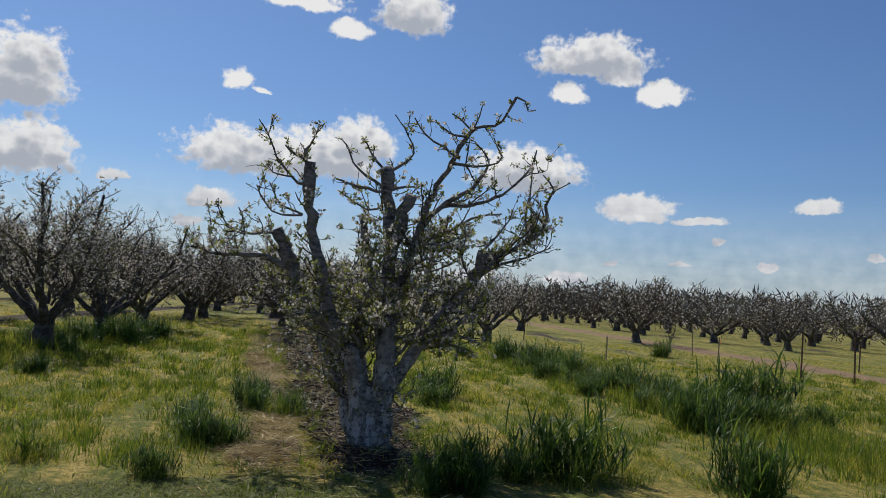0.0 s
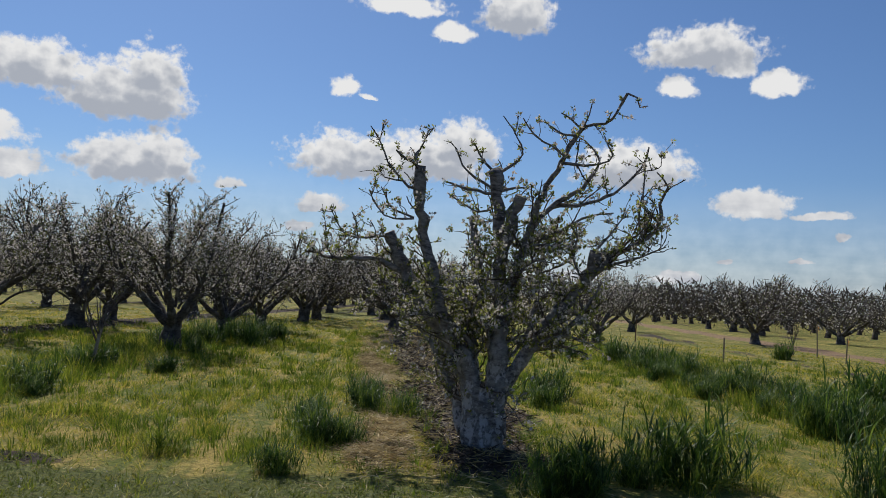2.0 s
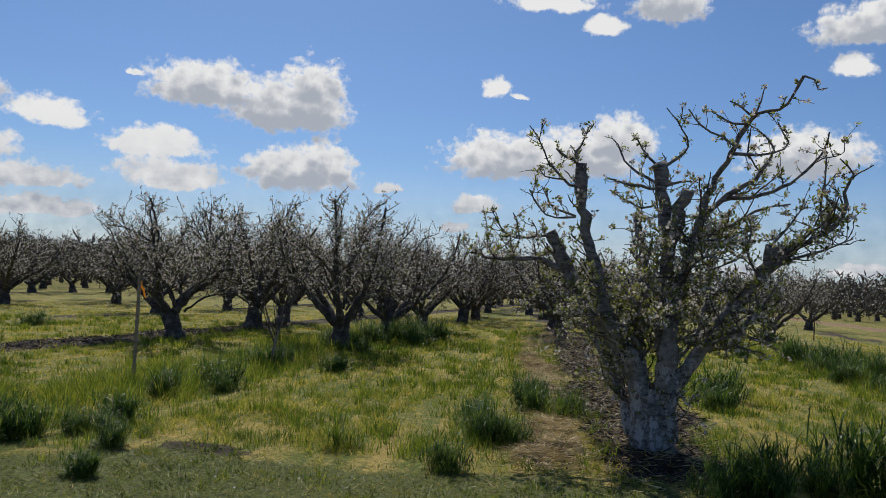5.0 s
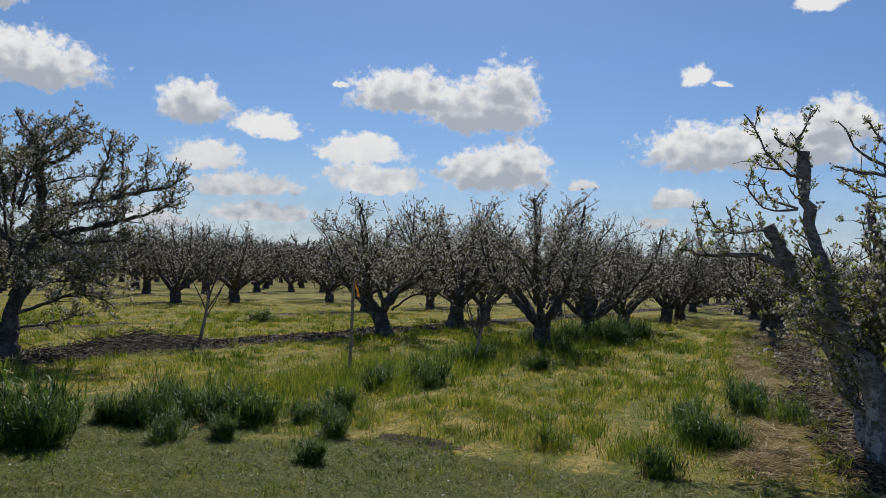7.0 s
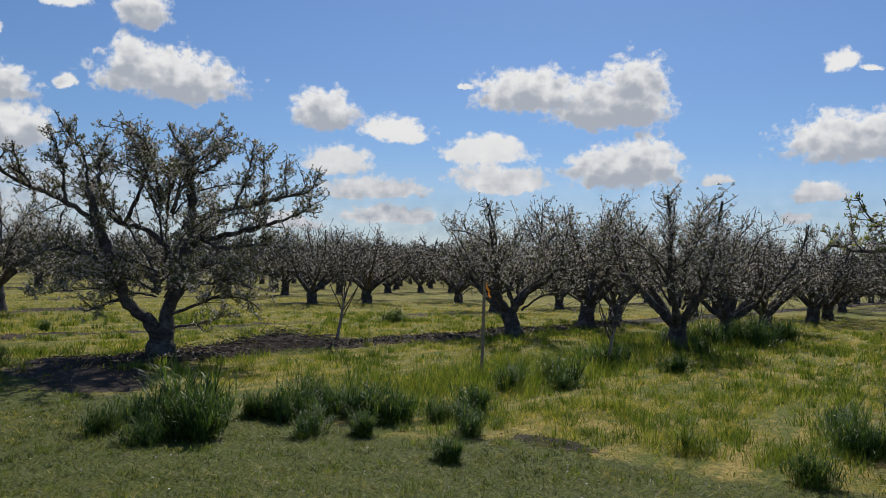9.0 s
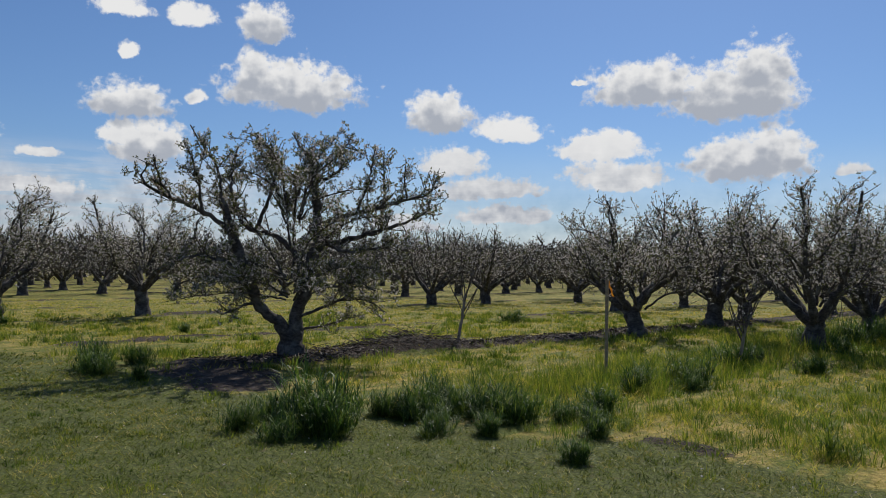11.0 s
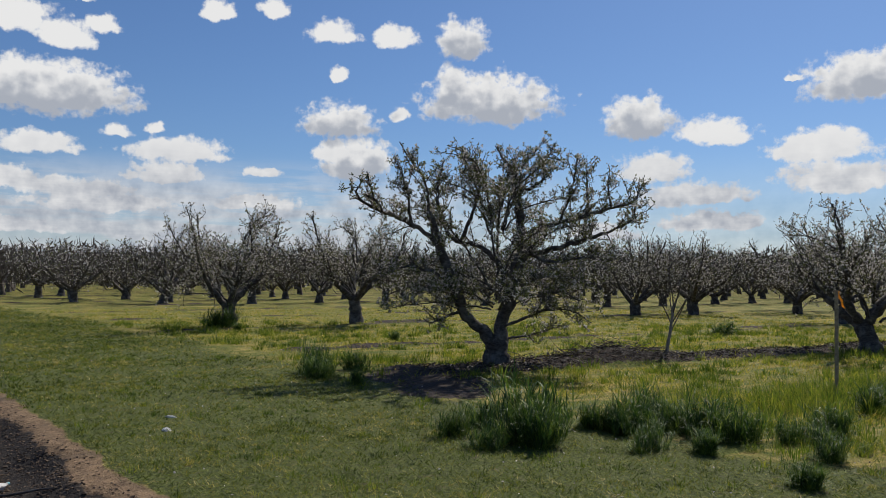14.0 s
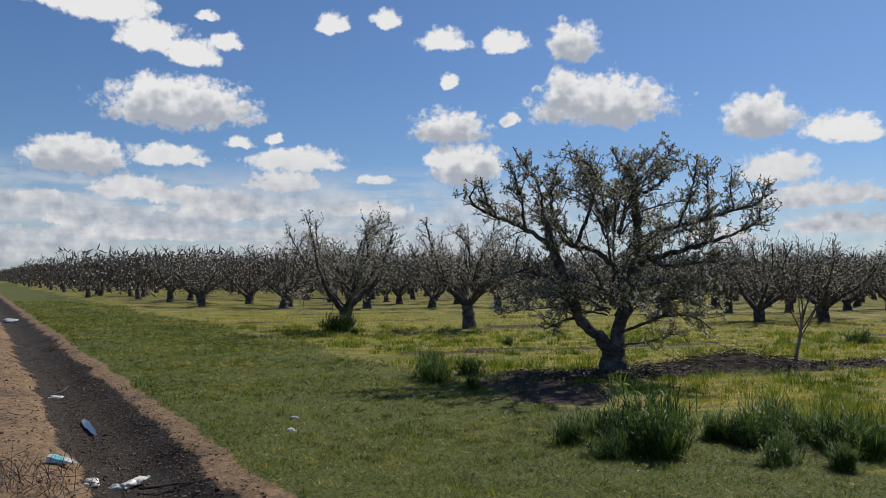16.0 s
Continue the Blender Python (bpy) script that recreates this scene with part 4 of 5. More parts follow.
for x, y, sure in todo:
    if not sure and any((x - a) ** 2 + (y - b) ** 2 < 3.0 ** 2 for a, b in placed):
        continue
    d = math.hypot(x, y)
    turn, size = rng.uniform(0, 360), rng.uniform(0.9, 1.08)
    if d > 60:
        placed.append((x, y))
        spare.append((x, y, turn, size))
        continue
    src = mids[rng.randint(4)] if d < 38 else fars[rng.randint(3)]
    m = pose(*stand(x, y), 0, 0, turn) @ Matrix.Scale(size, 4)
    if src.name not in used:
        used.add(src.name)
        src.matrix_basis = m
        src["group"] = ORCHARD
    else:
        copy_thing(src, m)["group"] = ORCHARD


def distant_ranks():
    """The far ranks, joined: trunk, limbs and crown pieces of each tree."""
    wood, thin, green, white = Tubes(), Blades(), Blades(), Blades()
    r = np.random.RandomState(77)
    for x, y, turn, size in spare:
        trunk, limbs = generic_limbs(int(turn * 10), 3.4 * size, 2.0, 4, 2)
        base = np.array([x, y, 0.0, 0.0])
        wood.add(np.array(trunk)[:, :3] + base[:3], np.array(trunk)[:, 3], 5)
        for l in limbs[::2]:
            l = np.array(l) + base
            wood.add(l[:, :3], l[:, 3], 3)
        n = 250
        a, q, z = r.uniform(0, 6.28, n), np.sqrt(r.uniform(0, 1, n)) * 2.3, r.uniform(0.5, 3.4, n) * size
        at = np.stack([x + np.cos(a) * q, y + np.sin(a) * q, z], 1)
        thin.leaf(r, at, unit(r.normal(0, 1, (n, 3)) + [0, 0, 0.7]), r.uniform(0.4, 0.9, n), np.full(n, 0.105))
        m = n // 6
        white.leaf(r, at[:m], unit(r.normal(0, 1, (m, 3))), np.full(m, 0.2), np.full(m, 0.15))
        green.leaf(r, at[m:2 * m], unit(r.normal(0, 1, (m, 3))), np.full(m, 0.2), np.full(m, 0.1))
    root = new("distant_orchard")
    for key, me in (("wood", wood.mesh("wood", TWIG)), ("brushwood", thin.mesh("brushwood", TWIG)), ("foliage", green.mesh("foliage", LEAF)), ("blossom", white.mesh("blossom", BLOSSOM))):
        tagged(new(key, me), kind="stuff").parent = root
    tagged(root, "distant ranks of blossoming orchard trees", "orchard", kind="stuff")


distant_ranks()


# ---------------------------------------------------------------- grass
def blade_mesh(name, rng, at, way, length, width, bend, mat, segments=2):
    """Tapering blades: at (n, 3), leaning along way (n, 2), as joined strips of quads."""
    n = len(at)
    ang = rng.uniform(0, 6.28, n)
    side = np.stack([np.cos(ang), np.sin(ang), np.zeros(n)], 1)
    lean = np.concatenate([way, np.zeros((n, 1))], 1)
    rows = []
    for s in range(segments + 1):
        k = s / segments
        p = at + lean * (bend * k * k * length)[:, None]
        p[:, 2] += length * k * (1 - 0.42 * np.minimum(bend, 1.6) * k)
        w = (width * 0.5 * (1 - 0.92 * k))[:, None]
        rows += [p - side * w, p + side * w]
    v = np.stack(rows, 1)
    per = 2 * (segments + 1)
    base = np.arange(n)[:, None] * per
    f = []
    for s in range(segments):
        a = 2 * s
        f.append(np.concatenate([base + a, base + a + 1, base + a + 3, base + a + 2], 1))
    return mesh_from(name, v.reshape(-1, 3), np.stack(f, 1).reshape(-1, 4), mat, True)


def headings(rng, n):
    a = rng.uniform(0, 6.28, n)
    return np.stack([np.cos(a), np.sin(a)], 1)


def lawn_grass():
    rng = np.random.RandomState(21)
    d = 2.6 + 55 * rng.uniform(0, 1, 420000) ** 2.0
    b = np.radians(rng.uniform(-104, 30, len(d)))
    x, y = d * np.sin(b), d * np.cos(b)
    z = zones(x, y)
    keep = rng.uniform(0, 1, len(x)) < z["lawn"]
    x, y, h, d = x[keep], y[keep], z["z"][keep], d[keep]
    n = len(x)
    ln = rng.uniform(0.022, 0.06, n) * (1 + 0.45 * waves(x, y, 2.5, 5)) * np.clip(d / 12, 1, 2.5)
    me = blade_mesh("lawn_grass", rng, np.stack([x, y, h], 1), headings(rng, n), ln, np.clip(d * 0.0014, 0.006, 0.09), rng.uniform(0.6, 1.7, n), LAWN, 1)
    tagged(new("lawn_grass", me), "short dull green mown grass of the headland", "grass", kind="stuff")


def meadow_grass():
    rng = np.random.RandomState(22)
    n = 700000
    d = 4.8 + 33.0 * rng.uniform(0, 1, n) ** 1.8
    a = np.radians(rng.uniform(-100, 34, n))
    x, y = d * np.sin(a), d * np.cos(a)
    z = zones(x, y)
    clump = 0.75 * waves(z["off"] * 1.3, y * 0.3, 3.2, 8) + 0.35 * waves(x, y, 3.2, 8) + 0.6 * waves(x, y, 9.0, 9)
    p = np.clip(z["orchard"] * (1 - 0.85 * z["soil"]) * (1 - 0.8 * z["straw"]) * (1 - z["dirt"]), 0, 1) * np.clip(0.5 + 1.1 * clump, 0.08, 1)
    swath = 0.5 + 0.5 * np.sin(z["off"] * 8.0 + 1.6 * waves(x, y, 0.8, 14))
    keep = rng.uniform(0, 1, n) < p * (0.45 + 0.55 * swath ** 2)
    x, y, h, d, clump = x[keep], y[keep], z["z"][keep], d[keep], clump[keep]
    tall = z["tall"][keep]
    n = len(x)
    ln = rng.uniform(0.03, 0.09, n) * (1 + 0.8 * np.clip(clump, 0, 1)) * (1 + 1.3 * tall)
    me = blade_mesh("meadow_grass", rng, np.stack([x, y, h], 1), headings(rng, n), ln, np.clip(d * 0.0011, 0.006, 0.03), rng.uniform(0.4, 1.2, n), MEADOW, 1)
    tagged(new("meadow_grass", me), "yellow-green uneven grass in the lanes between trees", "grass", kind="stuff")


def straw_litter():
    rng = np.random.RandomState(23)
    n = 150000
    y = rng.uniform(5.2, 26, n)
    x = row_x(0, y) + rng.uniform(-1.7, 1.0, n)
    z = zones(x, y)
    keep = rng.uniform(0, 1, n) < (z["straw"] * 0.95 + 0.07 * z["soil"] + 0.015)
    x, y, h = x[keep], y[keep], z["z"][keep]
    n = len(x)
    a = rng.uniform(0, 6.28, n)
    way = np.stack([np.cos(a), np.sin(a), rng.uniform(-0.05, 0.3, n)], 1)
    b = Blades()
    at = np.stack([x, y, h + rng.uniform(0.003, 0.03, n)], 1)
    b.leaf(rng, at, unit(way), rng.uniform(0.05, 0.22, n), rng.uniform(0.005, 0.011, n))
    tagged(new("straw_litter", b.mesh("straw_litter", STRAW)), "dry straw lying on the dark soil strip", "straw", kind="stuff")


def clump_grass():
    """Uneven clumps left standing in the lanes."""
    rng = np.random.RandomState(25)
    n = 10500
    d = 3.2 + 24.0 * rng.uniform(0, 1, n) ** 1.3
    a = np.radians(rng.uniform(-100, 34, n))
    x, y = d * np.sin(a), d * np.cos(a)
    z = zones(x, y)
    p = (z["orchard"] * (1 - z["soil"]) * (1 - z["straw"]) * (1 - z["dirt"])) * (0.32 + 0.68 * z["tall"] + 0.75 * (0.7 * waves(x, y, 1.5, 12) + 0.5 * waves(z["off"] * 1.6, y * 0.4, 1.6, 15) + 0.4 * waves(x, y, 5.0, 13) > 0.14)) + 0.15 * z["lawn"]
    keep = rng.uniform(0, 1, n) < p
    x, y = x[keep], y[keep]
    tall = z["tall"][keep]
    per = 36
    low = z["lawn"][keep]
    m = len(x)
    r = np.abs(rng.normal(0, 0.11, (m, per))) * (1 + tall[:, None])
    b = rng.uniform(0, 6.28, (m, per))
    px, py = (x[:, None] + np.cos(b) * r).ravel(), (y[:, None] + np.sin(b) * r).ravel()
    h = rng.uniform(0.08, 0.24, m) * (1 + 0.9 * tall) * (1 - 0.6 * low)
    ln = (h[:, None] * rng.uniform(0.4, 1.1, (m, per))).ravel()
    way = np.stack([np.cos(b).ravel(), np.sin(b).ravel()], 1) + rng.normal(0, 0.5, (m * per, 2))
    me = blade_mesh("clump_grass", rng, np.stack([px, py, zones(px, py)["z"] - 0.01], 1), way, ln, np.clip(np.hypot(px, py) * 0.0012, 0.008, 0.02), rng.uniform(0.1, 0.7, len(px)), CLUMP, 2)
    tagged(new("clump_grass", me), "fresh green grass clumps standing in the lanes", "grass", kind="stuff")


def lawn_clumps():
    """Low leafy clumps that make the mown headland uneven."""
    rng = np.random.RandomState(26)
    n, per = 16000, 12
    x = 4 - 40 * rng.uniform(0, 1, n) ** 1.5
    y = verge(x) + rng.uniform(0.0, 6.0, n)
    z = zones(x, y)
    keep = (rng.uniform(0, 1, n) < z["lawn"] * np.clip(0.45 + 1.2 * waves(x, y, 1.7, 33) + 0.8 * waves(x, y, 6.0, 34), 0.06, 1)) & (np.hypot(x, y) > 2.5)
    x, y = x[keep], y[keep]
    m = len(x)
    a = rng.uniform(0, 6.28, (m, per))
    r = np.abs(rng.normal(0, 0.05, (m, per)))
    px, py = (x[:, None] + np.cos(a) * r).ravel(), (y[:, None] + np.sin(a) * r).ravel()
    ln = (rng.uniform(0.025, 0.07, (m, 1)) * rng.uniform(0.5, 1.1, (m, per))).ravel()
    d = np.hypot(px, py)
    me = arched("lawn_clumps", rng, np.stack([px, py, zones(px, py)["z"] - 0.004], 1), a.ravel() + rng.normal(0, 0.6, m * per), rng.uniform(0.5, 1.4, m * per), ln, np.clip(d * 0.0012, 0.006, 0.03), rng.uniform(0.2, 1.2, m * per), LAWN, 2)
    tagged(new("lawn_clumps", me), "low fresh clumps of grass and clover on the headland", "grass", kind="stuff")


def mulch():
    """Dark bark chips and broken prunings along the bare strip."""
    rng = np.random.RandomState(27)
    n = 60000
    y = rng.uniform(5.0, 22, n)
    x = np.where(rng.uniform(0, 1, n) < 0.6, row_x(0, y) + rng.uniform(-1.2, 1.4, n), row_x(-2, y) + rng.uniform(-1.2, 1.2, n))
    z = zones(x, y)
    keep = rng.uniform(0, 1, n) < z["soil"] * 0.6
    x, y, h = x[keep], y[keep], z["z"][keep]
    n = len(x)
    a = rng.uniform(0, 6.28, n)
    b = Blades()
    b.leaf(rng, np.stack([x, y, h + rng.uniform(0.0, 0.02, n)], 1), unit(np.stack([np.cos(a), np.sin(a), rng.uniform(-0.1, 0.5, n)], 1)), rng.uniform(0.03, 0.16, n), rng.uniform(0.008, 0.022, n))
    tagged(new("bark_mulch", b.mesh("bark_mulch", MULCH)), "dark bark chips and twigs on bare soil", "mulch", kind="stuff")


def arched(name, rng, at, turn, pitch, length, width, droop, mat, segments=4):
    """Strap leaves that rise from at (n, 3) at a pitch and arch over towards turn."""
    n = len(at)
    side = np.stack([-np.sin(turn), np.cos(turn), rng.normal(0, 0.25, n)], 1)
    p, rows = at.copy(), []
    for k in range(segments + 1):
        w = (width * 0.5 * (0.75, 1.0, 0.85, 0.55, 0.06)[k * 4 // segments])[:, None]
        rows += [p - side * w, p + side * w]
        tilt = pitch - droop * ((k + 0.5) / segments) ** 1.6
        p = p + np.stack([np.cos(tilt) * np.cos(turn), np.cos(tilt) * np.sin(turn), np.sin(tilt)], 1) * (length / segments)[:, None]
    per = 2 * (segments + 1)
    base = np.arange(n)[:, None] * per
    f = [np.concatenate([base + 2 * k, base + 2 * k + 1, base + 2 * k + 3, base + 2 * k + 2], 1) for k in range(segments)]
    return mesh_from(name, np.stack(rows, 1).reshape(-1, 3), np.stack(f, 1).reshape(-1, 4), mat, True)


def tuft_shape(seed, shoots, spread, mat=None):
    """A tuft one metre high: an empty at its foot, many leafy shoots, and a skirt of leaves lying outwards."""
    rng = np.random.RandomState(seed)
    root = new("grass_tuft")
    crowns = rng.normal(0, spread * 0.55, (5, 2)) * [1.0, 0.7]
    c = rng.randint(0, 5, shoots)
    foot = crowns[c] + rng.normal(0, spread * 0.34, (shoots, 2))
    far = np.hypot(foot[:, 0], foot[:, 1]) / spread
    tall = rng.uniform(0.55, 1.0, shoots) * np.array([1.0, 0.72, 0.9, 0.6, 0.8])[c] * np.exp(-0.22 * far ** 2)
    lean = foot / spread * 0.26 + rng.normal(0, 0.17, (shoots, 2))
    # leaves up each shoot
    per = 7
    i = np.repeat(np.arange(shoots), per)
    k = rng.uniform(0.02, 0.9, len(i))
    at = np.column_stack([foot[i] + lean[i] * (k * tall[i])[:, None], k * tall[i] - 0.04])
    turn = rng.uniform(0, 6.28, len(i))
    ln = rng.uniform(0.26, 0.58, len(i)) * (0.6 + 0.5 * tall[i])
    leaves = arched("leaf_fan", rng, at, turn, rng.uniform(1.05, 1.5, len(i)), ln, rng.uniform(0.010, 0.021, len(i)), rng.uniform(0.3, 2.4, len(i)), mat or TALL)
    stems = blade_mesh("stem_heart", rng, np.column_stack([foot, np.full(shoots, -0.04)]), lean * 1.0, tall * 1.12, np.full(shoots, 0.012), np.full(shoots, 1.0) * 0.3, mat or TALL, 2)
    m = shoots * 2
    a = rng.uniform(0, 6.28, m)
    rim = np.column_stack([np.cos(a) * spread * rng.uniform(0.3, 1.5, m), np.sin(a) * spread * 0.8 * rng.uniform(0.3, 1.5, m), np.full(m, -0.02)])
    skirt = arched("leaf_skirt", rng, rim, a + rng.normal(0, 0.7, m), rng.uniform(0.6, 1.3, m), rng.uniform(0.2, 0.5, m), rng.uniform(0.010, 0.02, m), rng.uniform(0.5, 1.8, m), mat or TALL)
    for me in (leaves, stems, skirt):
        tagged(new(me.name, me), kind="stuff").parent = root
    return tagged(root, "tall dark green tuft of uncut grass", "grass tuft", "tufts of tall grass")


TUFTS_EAST = [(0.32, 6.9, 0.54), (1.31, 7.64, 0.75), (2.91, 7.34, 0.67), (0.0, 12.94, 0.55), (4.13, 12.44, 0.93), (5.3, 13.28, 1.12), (7.9, 28.33, 0.84), (2.57, 20.08, 0.86), (3.24, 15.64, 0.68), (3.88, 16.03, 0.7), (-2.25, 10.23, 0.52), (-1.75, 9.53, 0.28), (-3.33, 6.84, 0.32), (-2.64, 8.94, 0.4), (-6.94, 18.51, 0.84), (-8.2, 19.31, 0.75), (-6.12, 12.3, 0.49), (-2.02, 7.83, 0.4), (1.96, 21.3, 0.91), (3.11, 19.0, 0.69), (5.87, 12.11, 0.57)]
TUFTS_BANK = [(2.35, 19.92, 0.77), (3.05, 18.32, 0.77), (3.27, 15.71, 0.51), (3.64, 14.65, 0.63), (4.09, 14.15, 0.61), (3.74, 11.33, 0.92), (3.91, 10.96, 0.52), (4.5, 11.47, 0.83), (4.81, 11.38, 0.63), (0.02, 11.75, 0.49), (0.09, 6.7, 0.56), (0.35, 6.69, 0.58), (0.81, 7.4, 0.38), (3.81, 21.16, 0.34), (-2.03, 8.14, 0.35), (-2.56, 8.23, 0.22), (-2.2, 9.91, 0.42), (1.92, 21.25, 0.55)] + [(-6.84, 3.34, 0.35), (-7.59, 3.42, 0.28), (-6.86, 3.82, 0.57), (-7.66, 3.91, 0.29), (-6.2, 4.7, 0.4), (-5.84, 5.08, 0.4), (-5.71, 5.54, 0.31), (-5.14, 5.8, 0.35), (-12.19, 3.41, 0.5), (-11.32, 3.68, 0.4)]
TUFTS_WEST = [(-7.27, 4.07, 0.59), (-6.35, 5.73, 0.46), (-6.82, 5.27, 0.46), (-5.82, 6.71, 0.44), (-6.59, 8.43, 0.38), (-6.67, 9.69, 0.5), (-8.02, 12.66, 0.37), (-7.4, 12.73, 0.52), (-7.87, 17.67, 0.62), (-7.56, 19.45, 0.67), (-7.4, 21.16, 0.72), (-4.59, 4.9, 0.29), (-2.19, 6.42, 0.29), (-2.25, 7.93, 0.47), (-2.29, 10.49, 0.46), (-6.06, 4.55, 0.16), (-4.38, 6.64, 0.23), (-12.95, 3.61, 0.53), (-12.9, 4.25, 0.39), (-7.7, 3.79, 0.37), (-7.43, 3.34, 0.29), (-7.2, 5.6, 0.45), (-17.05, 16.36, 0.5), (-18.21, 7.05, 0.35), (-23.41, 3.85, 0.59)]


def tufts():
    rng = np.random.RandomState(24)
    shapes = [tuft_shape(100 + i, 90, sp) for i, sp in enumerate((0.20, 0.26, 0.31, 0.36))]
    light = [tagged(tuft_shape(110 + i, 36, sp, CLUMP), "small fresh green tuft of grass in the lane") for i, sp in enumerate((0.34, 0.44))]
    first = set()
    spots = list(TUFTS_EAST) + TUFTS_BANK + [(x, y, h * 1.2) for x, y, h in TUFTS_WEST]
    spots += [(x + rng.normal(0, 0.4), y + rng.normal(0, 0.3), h * rng.uniform(0.5, 0.95)) for x, y, h in TUFTS_WEST if h > 0.35]
    # the uncut bank along the first row to the east, and behind the first trees to the west
    for y in np.arange(10.6, 23.0, 0.42):
        if rng.uniform() < 0.75:
            spots.append((row_x(1, y) - 0.5 + rng.normal(0, 0.5), y, rng.uniform(0.22, 0.62)))
    for k in np.linspace(0, 1, 13):
        spots.append((-7.5 + 2.3 * k + rng.normal(0, 0.12), 4.9 + 1.6 * k + rng.normal(0, 0.22), rng.uniform(0.26, 0.5)))
    for y in np.arange(15.5, 23.0, 0.6):
        spots.append((row_x(-1, y) + 0.5 + rng.normal(0, 0.4), y, rng.uniform(0.4, 0.65)))
    for i, (x, y, h) in enumerate(spots):
        src = shapes[i % 4] if h > 0.33 else light[i % 2]
        m = pose(x, y, height(x, y), 0, 0, rng.uniform(0, 360)) @ Matrix.Diagonal((h * 1.2 * rng.uniform(0.9, 1.3), h * 1.2, h * 1.2, 1))
        if src.name in first:
            copy_thing(src, m)
        else:
            first.add(src.name)
            src.matrix_basis = m


def fallen_petals():
    """Pale petals and seed heads lying in the short grass."""
    rng = np.random.RandomState(28)
    n = 2600
    d = 4.0 + 20 * rng.uniform(0, 1, n) ** 1.2
    a = np.radians(rng.uniform(-105, 34, n))
    x, y = d * np.sin(a), d * np.cos(a)
    z = zones(x, y)
    keep = (z["e"] > 0.2) & (rng.uniform(0, 1, n) < 0.45)
    x, y, h = x[keep], y[keep], z["z"][keep]
    b = Blades()
    m = len(x)
    b.leaf(rng, np.stack([x, y, h + 0.03], 1), unit(rng.normal(0, 1, (m, 3)) * [1, 1, 0.3]), rng.uniform(0.012, 0.03, m), rng.uniform(0.01, 0.022, m))
    tagged(new("fallen_petals", b.mesh("fallen_petals", BLOSSOM)), "pale fallen petals scattered in the grass", "petals", kind="stuff")


fallen_petals()
lawn_grass()
meadow_grass()
clump_grass()
lawn_clumps()
mulch()
straw_litter()
tufts()


# ---------------------------------------------------------------- saplings, stakes and litter
def plain_material(name, colour, rough=0.6, metal=0.0, grain=30.0):
    m, t, out = material(name)
    n = noise_tex(t, coords(t), grain, 4.0, 0.6)
    c = mixed(t, span(t, n, 0.3, 0.7), rgb(*[v * 0.7 for v in colour]), rgb(*[min(1, v * 1.15) for v in colour]))
    b = surface(t, out, c, rough, n, 0.2, 0.01)
    b.inputs["Metallic"].default_value = metal
    return m


LATH = plain_material("weathered_lath", (0.30, 0.24, 0.16), 0.85)
ORANGE = plain_material("orange_flagging", (0.80, 0.42, 0.05), 0.5)
RED = plain_material("red_flagging", (0.75, 0.14, 0.03), 0.5)
RUST = plain_material("rusty_steel", (0.10, 0.055, 0.035), 0.8)
PALE = plain_material("pale_sapling_bark", (0.26, 0.23, 0.20), 0.85)
PLASTIC = plain_material("white_plastic", (0.55, 0.53, 0.49), 0.35, grain=8.0)
TEAL = plain_material("teal_print", (0.20, 0.48, 0.50), 0.4, grain=8.0)


def part(name, bm, mat, parent, label=""):
    me = bpy.data.meshes.new(name)
    bm.to_mesh(me)
    bm.free()
    me.materials.append(mat)
    ob = new(name, me)
    ob.parent = parent
    return tagged(ob, label) if label else ob


def block(sx, sy, sz, at=(0, 0, 0), bevel=0.003):
    bm = bmesh.new()
    bmesh.ops.create_cube(bm, size=1.0, matrix=Matrix.Translation(at) @ Matrix.Diagonal((sx, sy, sz, 1)))
    bmesh.ops.bevel(bm, geom=bm.edges[:], offset=bevel, segments=1, affect="EDGES")
    return bm


def ribbon(length, width, droop, seed):
    """A strip of flagging tied at its head and hanging in the wind."""
    r = random.Random(seed)
    bm = bmesh.new()
    last = None
    for i in range(9):
        k = i / 8
        x = 0.02 + 0.35 * length * k ** 1.5 + 0.012 * math.sin(k * 9 + seed)
        z = -length * k * droop
        y = 0.012 * math.sin(k * 7 + 1)
        w = width * (1 - 0.5 * k) + r.uniform(-0.004, 0.004)
        pair = [bm.verts.new((x - w / 2, y, z)), bm.verts.new((x + w / 2, y + 0.008, z + 0.01))]
        if last:
            bm.faces.new((last[0], last[1], pair[1], pair[0]))
        last = pair
    bmesh.ops.solidify(bm, geom=bm.faces[:], thickness=0.002)
    return bm


def stake(x, y, h, tilt, flag=None, steel=False):
    root = new("survey_stake")
    if steel:
        part("post", block(0.035, 0.035, h + 0.2, (0, 0, h / 2 - 0.1)), RUST, root)
    else:
        part("post", block(0.045, 0.022, h + 0.2, (0, 0, h / 2 - 0.1)), LATH, root)
    if flag:
        f = part("flagging", ribbon(0.24, 0.035, 0.95, 3), flag, root, "strip of bright plastic flagging")
        f.location = (0, 0, h - 0.02)
    root.matrix_basis = pose(x, y, height(x, y), tilt, tilt * 0.5, 25)
    kind = "rusty steel stake in the grass beside the farm track" if steel else "weathered wooden lath stake standing in tall grass"
    return tagged(root, kind, "stake", "stakes in the orchard")


